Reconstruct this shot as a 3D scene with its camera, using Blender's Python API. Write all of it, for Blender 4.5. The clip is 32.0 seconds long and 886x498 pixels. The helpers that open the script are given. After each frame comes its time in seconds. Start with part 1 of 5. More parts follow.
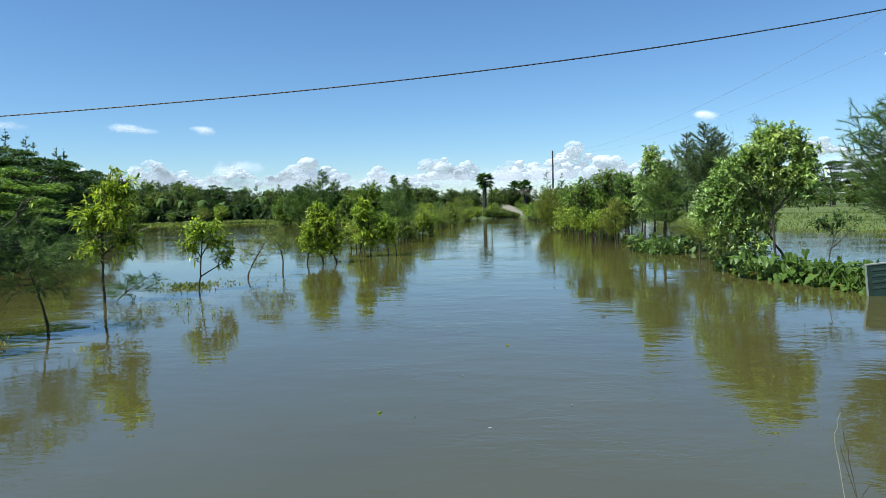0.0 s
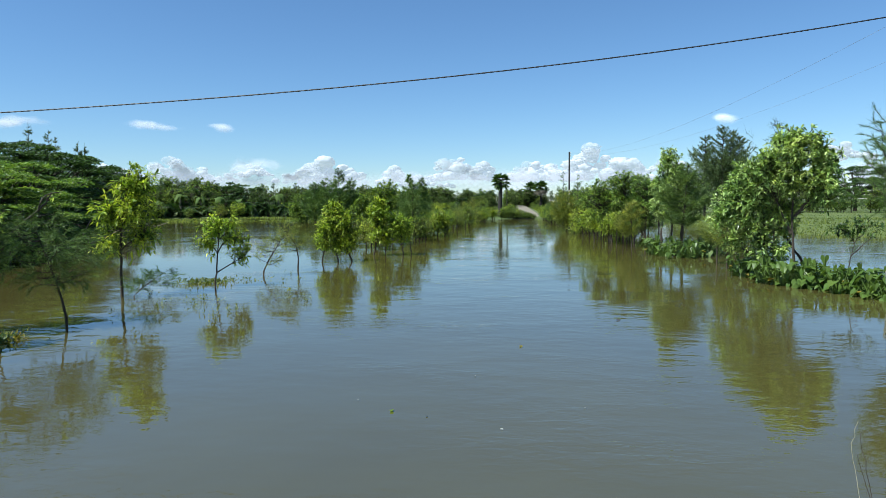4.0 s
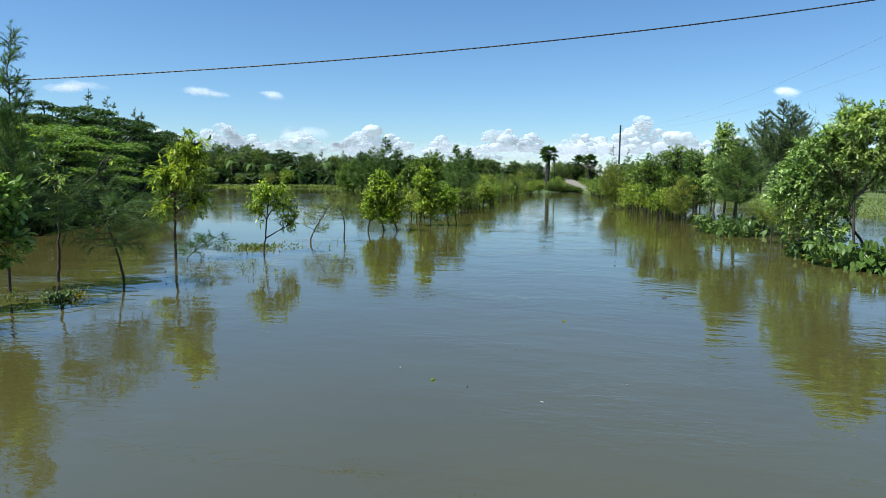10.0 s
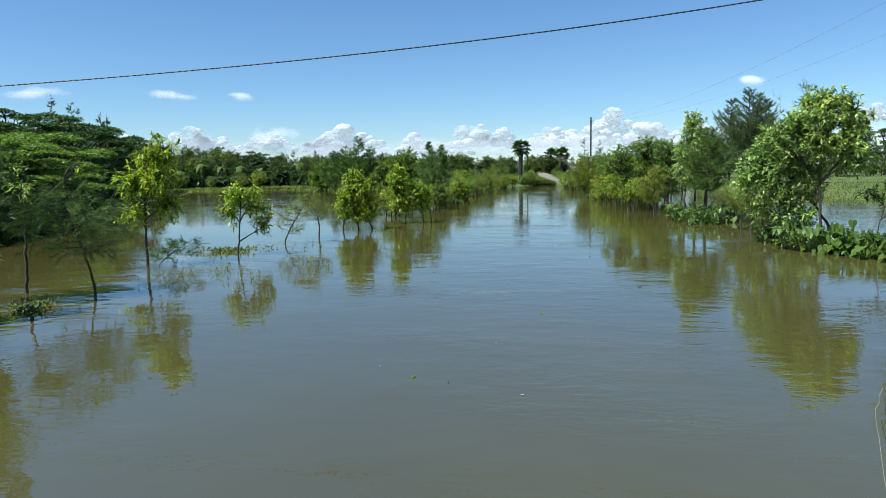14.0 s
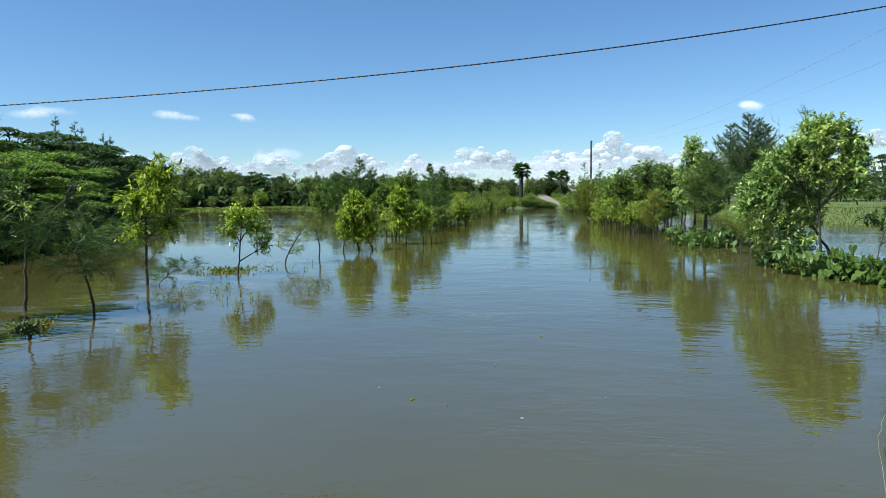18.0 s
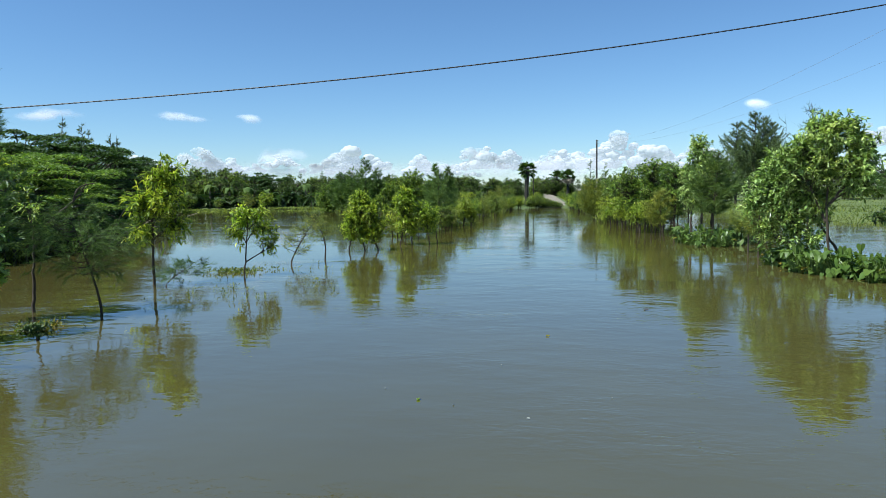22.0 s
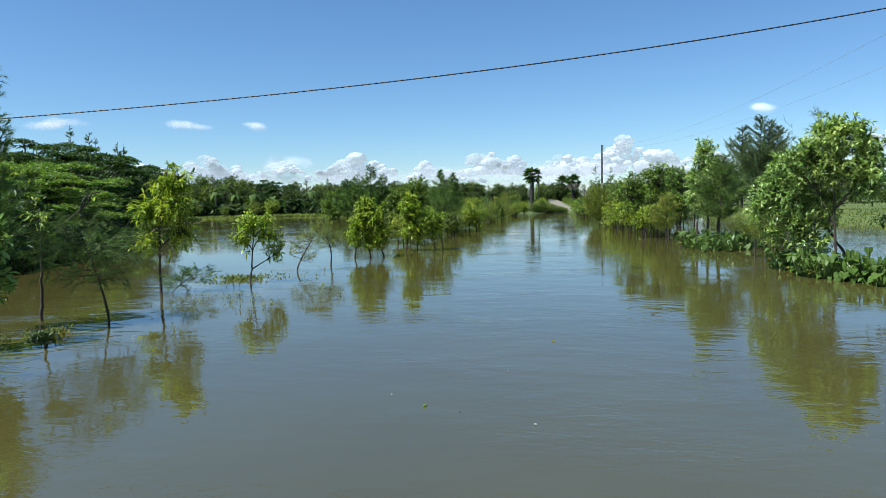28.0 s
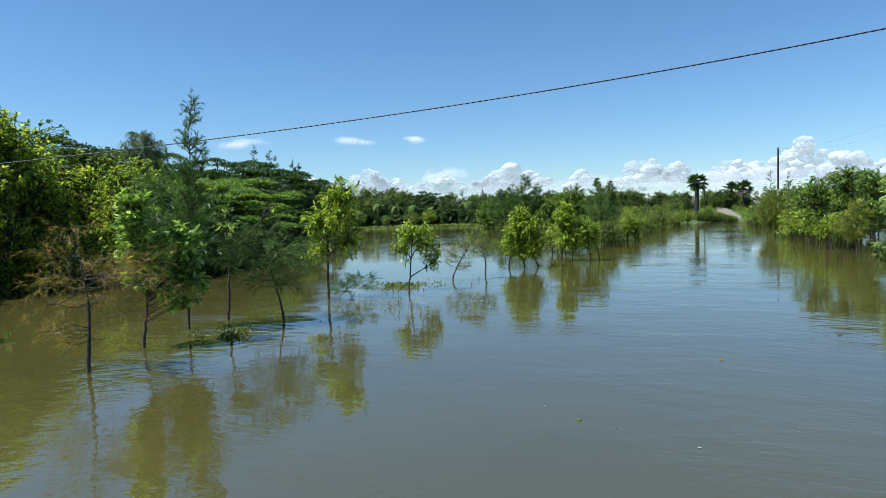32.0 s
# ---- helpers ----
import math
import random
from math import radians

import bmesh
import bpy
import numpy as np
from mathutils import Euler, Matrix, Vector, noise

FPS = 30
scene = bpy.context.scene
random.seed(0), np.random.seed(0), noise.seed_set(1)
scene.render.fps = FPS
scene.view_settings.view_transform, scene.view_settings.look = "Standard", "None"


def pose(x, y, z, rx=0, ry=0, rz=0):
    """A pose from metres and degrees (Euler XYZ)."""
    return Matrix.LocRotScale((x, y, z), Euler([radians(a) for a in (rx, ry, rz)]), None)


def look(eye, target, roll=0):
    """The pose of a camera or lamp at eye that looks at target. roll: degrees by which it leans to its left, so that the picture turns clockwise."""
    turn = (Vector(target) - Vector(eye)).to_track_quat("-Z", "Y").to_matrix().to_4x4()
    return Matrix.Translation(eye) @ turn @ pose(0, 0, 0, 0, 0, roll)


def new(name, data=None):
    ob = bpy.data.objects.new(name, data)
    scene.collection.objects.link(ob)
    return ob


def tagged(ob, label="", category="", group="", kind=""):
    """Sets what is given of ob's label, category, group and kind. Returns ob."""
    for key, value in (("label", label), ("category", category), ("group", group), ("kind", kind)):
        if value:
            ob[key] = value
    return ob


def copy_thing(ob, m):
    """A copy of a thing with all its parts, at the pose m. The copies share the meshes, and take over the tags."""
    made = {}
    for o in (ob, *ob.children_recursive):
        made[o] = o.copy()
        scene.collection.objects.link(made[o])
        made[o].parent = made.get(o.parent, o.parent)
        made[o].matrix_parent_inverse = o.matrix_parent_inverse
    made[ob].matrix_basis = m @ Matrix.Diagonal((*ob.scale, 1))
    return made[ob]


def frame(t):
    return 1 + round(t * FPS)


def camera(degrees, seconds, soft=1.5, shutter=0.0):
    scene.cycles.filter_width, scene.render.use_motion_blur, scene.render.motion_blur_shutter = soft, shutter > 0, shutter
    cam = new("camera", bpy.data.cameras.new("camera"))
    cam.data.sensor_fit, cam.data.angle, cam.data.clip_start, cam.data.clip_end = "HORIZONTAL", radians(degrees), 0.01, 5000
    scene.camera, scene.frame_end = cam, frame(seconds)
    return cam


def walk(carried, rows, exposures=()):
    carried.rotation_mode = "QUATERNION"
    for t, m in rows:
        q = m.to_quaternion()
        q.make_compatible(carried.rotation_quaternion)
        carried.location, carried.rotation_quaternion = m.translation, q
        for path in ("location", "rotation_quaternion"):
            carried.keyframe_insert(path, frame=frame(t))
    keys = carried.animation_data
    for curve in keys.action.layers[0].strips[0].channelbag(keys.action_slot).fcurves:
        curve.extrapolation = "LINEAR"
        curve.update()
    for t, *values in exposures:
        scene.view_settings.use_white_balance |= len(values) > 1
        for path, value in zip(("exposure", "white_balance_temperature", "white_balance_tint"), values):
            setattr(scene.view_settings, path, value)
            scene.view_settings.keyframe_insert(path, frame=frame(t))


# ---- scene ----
cam = camera(68.53, 32.0, soft=0.5)
PATH = [
    (0.0, 0.0, 0.0, 1.7, 86.000, 1.500, 4.900),
    (0.5, 0.0, 0.0, 1.7, 86.932, 1.855, 5.312),
    (1.0, 0.0, 0.0, 1.7, 86.810, 2.004, 5.921),
    (1.5, 0.0, 0.0, 1.7, 86.704, 2.028, 5.405),
    (2.0, 0.0, 0.0, 1.7, 86.594, 1.869, 6.068),
    (2.5, 0.0, 0.0, 1.7, 86.682, 1.885, 6.938),
    (3.0, 0.0, 0.0, 1.7, 87.148, 1.741, 7.043),
    (3.5, 0.0, 0.0, 1.7, 86.053, 0.732, 6.166),
    (5.5, 0.0, 0.0, 1.7, 85.976, 0.209, 7.737),
    (6.0, 0.0, 0.0, 1.7, 85.643, 0.147, 9.032),
    (6.5, 0.0, 0.0, 1.7, 85.487, 0.302, 9.711),
    (7.0, 0.0, 0.0, 1.7, 85.656, 0.624, 9.927),
    (7.5, 0.0, 0.0, 1.7, 85.792, 0.384, 8.996),
    (8.0, 0.0, 0.0, 1.7, 85.790, 0.163, 9.068),
    (8.5, 0.0, 0.0, 1.7, 85.624, 0.049, 9.089),
    (9.0, 0.0, 0.0, 1.7, 86.397, 0.283, 8.457),
    (9.5, 0.0, 0.0, 1.7, 86.036, 0.203, 8.706),
    (10.0, 0.0, 0.0, 1.7, 83.501, -0.533, 10.316),
    (10.5, 0.0, 0.0, 1.7, 79.829, -0.509, 10.352),
    (11.0, 0.0, 0.0, 1.7, 81.135, -0.498, 9.913),
    (11.5, 0.0, 0.0, 1.7, 81.834, 0.085, 9.646),
    (12.0, 0.0, 0.0, 1.7, 82.062, 0.377, 9.404),
    (12.5, 0.0, 0.0, 1.7, 82.050, 0.613, 9.633),
    (13.0, 0.0, 0.0, 1.7, 82.492, 0.836, 8.928),
    (13.5, 0.0, 0.0, 1.7, 83.206, 1.028, 8.253),
    (14.0, 0.0, 0.0, 1.7, 83.200, 1.182, 8.000),
    (14.5, 0.0, 0.0, 1.7, 83.809, 1.054, 8.036),
    (16.5, 0.0, 0.0, 1.7, 83.945, 1.203, 8.168),
    (17.0, 0.0, 0.0, 1.7, 84.215, 1.026, 8.288),
    (17.5, 0.0, 0.0, 1.7, 84.540, 0.771, 8.452),
    (18.0, 0.0, 0.0, 1.7, 85.098, 0.710, 8.060),
    (18.5, 0.0, 0.0, 1.7, 84.713, 0.201, 8.190),
    (19.0, 0.0, 0.0, 1.7, 84.736, 0.525, 7.989),
    (19.5, 0.0, 0.0, 1.7, 84.769, 0.743, 7.642),
    (20.0, 0.0, 0.0, 1.7, 84.834, 0.702, 7.429),
    (20.5, 0.0, 0.0, 1.7, 84.692, 0.872, 7.583),
    (21.0, 0.0, 0.0, 1.7, 84.720, 0.135, 7.591),
    (21.5, 0.0, 0.0, 1.7, 85.491, 0.752, 8.224),
    (22.0, 0.0, 0.0, 1.7, 85.105, 0.960, 8.542),
    (22.5, 0.0, 0.0, 1.7, 85.045, 1.157, 8.702),
    (23.0, 0.0, 0.0, 1.7, 85.160, 0.850, 8.581),
    (23.5, 0.0, 0.0, 1.7, 85.663, 0.697, 8.150),
    (24.0, 0.0, 0.0, 1.7, 85.811, 0.570, 7.439),
    (24.5, 0.0, 0.0, 1.7, 85.685, 0.623, 7.921),
    (25.0, 0.0, 0.0, 1.7, 85.613, 1.000, 8.290),
    (25.5, 0.0, 0.0, 1.7, 85.578, 0.756, 8.279),
    (27.5, 0.0, 0.0, 1.7, 85.698, 1.450, 8.235),
    (28.0, 0.0, 0.0, 1.7, 85.640, 1.348, 9.008),
    (28.5, 0.0, 0.0, 1.7, 85.640, 1.531, 9.556),
    (29.0, 0.0, 0.0, 1.7, 85.922, 1.670, 13.805),
    (29.5, 0.0, 0.0, 1.7, 87.213, 1.904, 21.346),
    (30.0, 0.0, 0.0, 1.7, 87.306, 2.253, 24.240),
    (30.5, 0.0, 0.0, 1.7, 87.387, 2.440, 24.210),
    (31.0, 0.0, 0.0, 1.7, 87.089, 2.224, 23.277),
    (31.5, 0.0, 0.0, 1.7, 86.655, 1.662, 22.325),
    (32.0, 0.0, 0.0, 1.7, 86.866, 1.793, 22.526),
]
walk(cam, [(t, pose(*p)) for t, *p in PATH], exposures=[(0.0, 0.82, 5800.0, 2.0), (32.0, 0.82, 5800.0, 2.0)])


# ---- light ----
SUN_AZ, SUN_EL = 236.0, 57.0          # clockwise from the road's direction, and height
world = bpy.data.worlds.new("sky")
scene.world = world
world.use_nodes = True
wt = world.node_tree
sky = wt.nodes.new("ShaderNodeTexSky")
sky.sky_type = "NISHITA"
sky.sun_disc = False
sky.sun_elevation = radians(SUN_EL)
sky.sun_rotation = radians(SUN_AZ)
sky.air_density, sky.dust_density, sky.ozone_density = 1.0, 0.05, 7.0
wt.links.new(sky.outputs[0], wt.nodes["Background"].inputs[0])
wt.nodes["Background"].inputs[1].default_value = 0.072
sun_data = bpy.data.lights.new("sun", "SUN")
sun_data.energy, sun_data.angle, sun_data.color = 5.0, radians(0.55), (1.0, 0.95, 0.86)
sun = new("sun", sun_data)
sun_way = Vector((math.sin(radians(SUN_AZ)) * math.cos(radians(SUN_EL)),
                  math.cos(radians(SUN_AZ)) * math.cos(radians(SUN_EL)), math.sin(radians(SUN_EL))))
sun.matrix_world = look(sun_way * 60, (0, 0, 0))


# ---- materials ----
def material(name):
    m = bpy.data.materials.new(name)
    m.use_nodes = True
    t = m.node_tree
    return m, t, t.nodes["Principled BSDF"]


def node(t, kind, **values):
    n = t.nodes.new(kind)
    for key, value in values.items():
        if key in n.inputs:
            n.inputs[key].default_value = value
    return n


def ramp(t, source, stops):
    n = t.nodes.new("ShaderNodeValToRGB")
    while len(n.color_ramp.elements) < len(stops):
        n.color_ramp.elements.new(0.5)
    for e, (p, c) in zip(n.color_ramp.elements, stops):
        e.position, e.color = p, (*c, 1)
    t.links.new(source, n.inputs[0])
    return n


def noise_node(t, scale, detail=3.0, rough=0.55, coords=None):
    n = node(t, "ShaderNodeTexNoise", Scale=scale, Detail=detail, Roughness=rough)
    if coords is not None:
        t.links.new(coords, n.inputs["Vector"])
    return n


def mix_colour(t, a, b, factor, blend="MIX"):
    n = t.nodes.new("ShaderNodeMix")
    n.data_type, n.blend_type = "RGBA", blend
    for source, socket in ((a, n.inputs[6]), (b, n.inputs[7]), (factor, n.inputs[0])):
        if isinstance(source, (int, float)):
            socket.default_value = source
        elif isinstance(source, tuple):
            socket.default_value = (*source, 1)
        else:
            t.links.new(source, socket)
    return n.outputs[2]


def maths(t, op, a, b=0.0):
    n = t.nodes.new("ShaderNodeMath")
    n.operation = op
    for source, socket in ((a, n.inputs[0]), (b, n.inputs[1])):
        if isinstance(source, (int, float)):
            socket.default_value = source
        else:
            t.links.new(source, socket)
    return n.outputs[0]


def leaf_material(name, dark, mid, light, rough=0.42, through_light=0.45):
    """Leaves that differ one from the next, let light through and shine a little."""
    m, t, p = material(name)
    geo = t.nodes.new("ShaderNodeNewGeometry")
    info = t.nodes.new("ShaderNodeObjectInfo")
    # Dark end lowered and light end raised: leaf shade and highlights in the colour.
    r = ramp(t, geo.outputs["Random Per Island"], [(0.0, tuple(c * 0.5 for c in dark)), (0.5, tuple(c * 0.86 for c in mid)), (1.0, tuple(c * 1.02 for c in light))])
    spots = noise_node(t, 3.0, 2.0, 0.5, geo.outputs["Position"])
    patch = ramp(t, spots.outputs["Fac"], [(0.35, (0.72, 0.78, 0.7)), (0.65, (1.12, 1.08, 1.0))])
    c = mix_colour(t, r.outputs[0], patch.outputs[0], 1.0, "MULTIPLY")
    tint = ramp(t, info.outputs["Random"], [(0.0, (0.98, 1.02, 0.86)), (1.0, (1.16, 1.07, 0.88))])
    c = mix_colour(t, c, tint.outputs[0], 1.0, "MULTIPLY")
    t.links.new(c, p.inputs["Base Color"])
    p.inputs["Roughness"].default_value = rough
    p.inputs["Specular IOR Level"].default_value = 0.4
    tr = t.nodes.new("ShaderNodeBsdfTranslucent")
    warm = mix_colour(t, c, (1.2, 1.25, 0.5), 1.0, "MULTIPLY")
    t.links.new(warm, tr.inputs[0])
    mx = t.nodes.new("ShaderNodeMixShader")
    mx.inputs[0].default_value = through_light
    t.links.new(p.outputs[0], mx.inputs[1])
    t.links.new(tr.outputs[0], mx.inputs[2])
    t.links.new(mx.outputs[0], t.nodes["Material Output"].inputs[0])
    return m


def bark_material(name, a, b, scale=18.0):
    m, t, p = material(name)
    tc = t.nodes.new("ShaderNodeTexCoord")
    mp = node(t, "ShaderNodeMapping", Scale=(1.0, 1.0, 0.25))
    t.links.new(tc.outputs["Object"], mp.inputs[0])
    n = noise_node(t, scale, 6.0, 0.65, mp.outputs[0])
    r = ramp(t, n.outputs["Fac"], [(0.3, a), (0.7, b)])
    t.links.new(r.outputs[0], p.inputs["Base Color"])
    p.inputs["Roughness"].default_value = 0.9
    bump = node(t, "ShaderNodeBump", Strength=0.6, Distance=0.01)
    t.links.new(n.outputs["Fac"], bump.inputs["Height"])
    t.links.new(bump.outputs[0], p.inputs["Normal"])
    return m


# Light tones here and in leaf_glossy are paled to show highlights.
LEAF_MANGO = leaf_material("leaf_long_green", (0.10, 0.18, 0.055), (0.30, 0.425, 0.15), (0.58, 0.67, 0.35), 0.30, 0.4)
LEAF_YELLOW = leaf_material("leaf_yellow_green", (0.107, 0.165, 0.015), (0.25, 0.37, 0.038), (0.50, 0.56, 0.085), 0.4, 0.42)
LEAF_GLOSSY = leaf_material("leaf_glossy", (0.10, 0.17, 0.045), (0.26, 0.39, 0.10), (0.50, 0.60, 0.25), 0.28, 0.42)
LEAF_WALL = leaf_material("leaf_thicket", (0.085, 0.140, 0.024), (0.28, 0.37, 0.058), (0.620, 0.680, 0.140), 0.42, 0.68)
# lowered so that the bank shrubs also carry the canopy's shade in their colour
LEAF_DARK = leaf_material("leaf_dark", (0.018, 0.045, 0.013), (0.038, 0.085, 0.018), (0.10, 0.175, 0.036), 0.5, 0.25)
LEAF_SHELF = leaf_material("leaf_shelf", (0.045, 0.10, 0.022), (0.125, 0.225, 0.046), (0.28, 0.40, 0.09), 0.42, 0.38)
LEAF_FAR = leaf_material("leaf_far", (0.040, 0.076, 0.023), (0.080, 0.138, 0.033), (0.175, 0.235, 0.053), 0.8, 0.25)
LEAF_BUSH = leaf_material("leaf_bush", (0.055, 0.11, 0.023), (0.13, 0.22, 0.038), (0.29, 0.37, 0.06), 0.45, 0.35)
NEEDLE = leaf_material("needle_green", (0.04, 0.085, 0.024), (0.09, 0.165, 0.042), (0.18, 0.265, 0.068), 0.6, 0.3)
NEEDLE_PALE = leaf_material("needle_pale", (0.094, 0.138, 0.027), (0.167, 0.227, 0.042), (0.317, 0.324, 0.055), 0.6, 0.3)
NEEDLE_DRY = leaf_material("needle_dry", (0.12, 0.15, 0.03), (0.22, 0.225, 0.048), (0.44, 0.20, 0.06), 0.7, 0.4)
NEEDLE_FAR = leaf_material("needle_far", (0.07, 0.115, 0.055), (0.11, 0.16, 0.075), (0.16, 0.21, 0.095), 0.7, 0.2)
# Highlights painted into the light tone, the dark one lowered for contrast.
TARO = leaf_material("leaf_taro", (0.024, 0.058, 0.014), (0.06, 0.118, 0.024), (0.26, 0.34, 0.09), 0.45, 0.3)
TARO_OLD = leaf_material("leaf_taro_old", (0.2, 0.2, 0.03), (0.26, 0.22, 0.04), (0.3, 0.2, 0.06), 0.6)
GRASS = leaf_material("grass_blade", (0.065, 0.105, 0.018), (0.125, 0.18, 0.03), (0.22, 0.265, 0.052), 0.7, 0.3)
WEED = leaf_material("water_weed", (0.050, 0.086, 0.016), (0.099, 0.141, 0.023), (0.187, 0.216, 0.037), 0.5)
BARK = bark_material("bark_brown", (0.02, 0.015, 0.01), (0.065, 0.048, 0.032))
BARK_PALE = bark_material("bark_pale", (0.16, 0.12, 0.085), (0.34, 0.28, 0.21))
PALM_BARK = bark_material("palm_bark", (0.012, 0.011, 0.009), (0.04, 0.034, 0.027), 6.0)


# ---- mesh helpers ----
def spot(az, d, z=0.0):
    """A place by its bearing (degrees clockwise from the road) and its distance from where the path stands."""
    return Vector((d * math.sin(radians(az)), d * math.cos(radians(az)), z))


def fast_mesh(name, verts, faces, mat, smooth=False):
    verts, faces = np.asarray(verts, np.float32), np.asarray(faces, np.int32)
    n, k = faces.shape
    me = bpy.data.meshes.new(name)
    me.vertices.add(len(verts))
    me.vertices.foreach_set("co", verts.ravel())
    me.loops.add(n * k)
    me.loops.foreach_set("vertex_index", faces.ravel())
    me.polygons.add(n)
    me.polygons.foreach_set("loop_start", np.arange(0, n * k, k, dtype=np.int32))
    me.polygons.foreach_set("use_smooth", np.full(n, smooth))
    me.update(calc_edges=True)
    me.validate()
    me.materials.append(mat)
    return me


def thing(name, label, category, group="", kind="", place=(0, 0, 0)):
    ob = new(name)
    ob.empty_display_size = 0.2
    ob.location = place
    return tagged(ob, label, category, group, kind)


def part(name, verts, faces, mat, parent, label="", smooth=False):
    ob = new(name, fast_mesh(name, verts, faces, mat, smooth))
    ob.parent = parent
    return tagged(ob, label)


def bm_part(name, bm, mat, parent=None, label="", smooth=False):
    me = bpy.data.meshes.new(name)
    bm.to_mesh(me)
    bm.free()
    me.materials.append(mat)
    if smooth:
        me.polygons.foreach_set("use_smooth", np.full(len(me.polygons), True))
    ob = new(name, me)
    ob.parent = parent
    return tagged(ob, label)


def unit(v):
    return v / np.maximum(np.linalg.norm(v, axis=-1, keepdims=True), 1e-9)


def join(pieces):
    """Pairs of (verts, faces) as one pair."""
    vs, fs, k = [], [], 0
    for v, f in pieces:
        vs.append(v)
        fs.append(np.asarray(f) + k)
        k += len(v)
    return np.concatenate(vs), np.concatenate(fs)


def tube(points, radii, sides=6):
    """A tapered, bent rod through the points."""
    p = np.asarray(points, float)
    r = np.asarray(radii, float)
    way = unit(np.gradient(p, axis=0))
    ref = np.where(np.abs(way[:, 2:3]) > 0.9, np.array([[1.0, 0, 0]]), np.array([[0, 0, 1.0]]))
    a = unit(np.cross(way, ref))
    b = np.cross(way, a)
    th = np.linspace(0, 2 * np.pi, sides, endpoint=False)
    v = (p[:, None] + r[:, None, None] * (np.cos(th)[None, :, None] * a[:, None] + np.sin(th)[None, :, None] * b[:, None])).reshape(-1, 3)
    i, j = np.meshgrid(np.arange(len(p) - 1), np.arange(sides), indexing="ij")
    q = (j + 1) % sides
    f = np.stack([i * sides + j, i * sides + q, (i + 1) * sides + q, (i + 1) * sides + j], -1).reshape(-1, 4)
    return v, f


def bend(a, b, rng, sway=0.12, n=6, lift=0.0):
    """Points from a to b with a soft bow."""
    a, b = np.asarray(a, float), np.asarray(b, float)
    s = np.linspace(0, 1, n)[:, None]
    off = rng.normal(0, sway, 3) * np.linalg.norm(b - a)
    return a + (b - a) * s + off * np.sin(np.pi * s) + np.array([0, 0, lift]) * np.sin(np.pi * s)


def leaf_mesh(base, way, length, width, rng, droop=0.15, fine=True):
    """Leaf blades from base along way, folded on the midrib; fine ones also bow down at the tip."""
    n = len(base)
    way = unit(way)
    up = unit(np.array([[0, 0, 1.0]]) + rng.normal(0, 0.35, (n, 3)))
    side = unit(np.cross(way, up))
    nor = np.cross(side, way)
    L = (length * rng.uniform(0.65, 1.2, n))[:, None]
    W = L * width
    tip = base + way * L - np.array([[0, 0, 1.0]]) * L * droop * rng.uniform(0.5, 1.6, (n, 1))
    l = base + way * L * 0.34 + side * W * 0.5 + nor * W * 0.12
    r = base + way * L * 0.34 - side * W * 0.5 + nor * W * 0.12
    k = np.arange(n)[:, None]
    if not fine:
        v = np.stack([base, l, tip, r], 1).reshape(-1, 3)
        return v, np.concatenate([k * 4 + [0, 1, 2], k * 4 + [0, 2, 3]])
    fall = np.array([[0, 0, 1.0]]) * L * droop
    l2 = base + way * L * 0.72 + side * W * 0.4 + nor * W * 0.1 - fall * 0.5
    r2 = base + way * L * 0.72 - side * W * 0.4 + nor * W * 0.1 - fall * 0.5
    m = base + way * L * 0.55 - fall * 0.3
    v = np.stack([base, l, l2, tip, r2, r, m], 1).reshape(-1, 3)
    f = np.concatenate([k * 7 + [6, i, (i + 1) % 6] for i in range(6)])
    return v, f


def needle_mesh(base, way, length, width, rng, droop=0.2):
    """Fine hanging shoots, a sliver each."""
    n = len(base)
    way = unit(way)
    side = unit(np.cross(way, rng.normal(0, 1, (n, 3)))) * width * 0.5
    L = (length * rng.uniform(0.6, 1.3, n))[:, None]
    tip = base + way * L - np.array([[0, 0, 1.0]]) * L * droop
    v = np.stack([base + side, base - side, tip], 1).reshape(-1, 3)
    return v, np.arange(n)[:, None] * 3 + np.array([0, 1, 2])


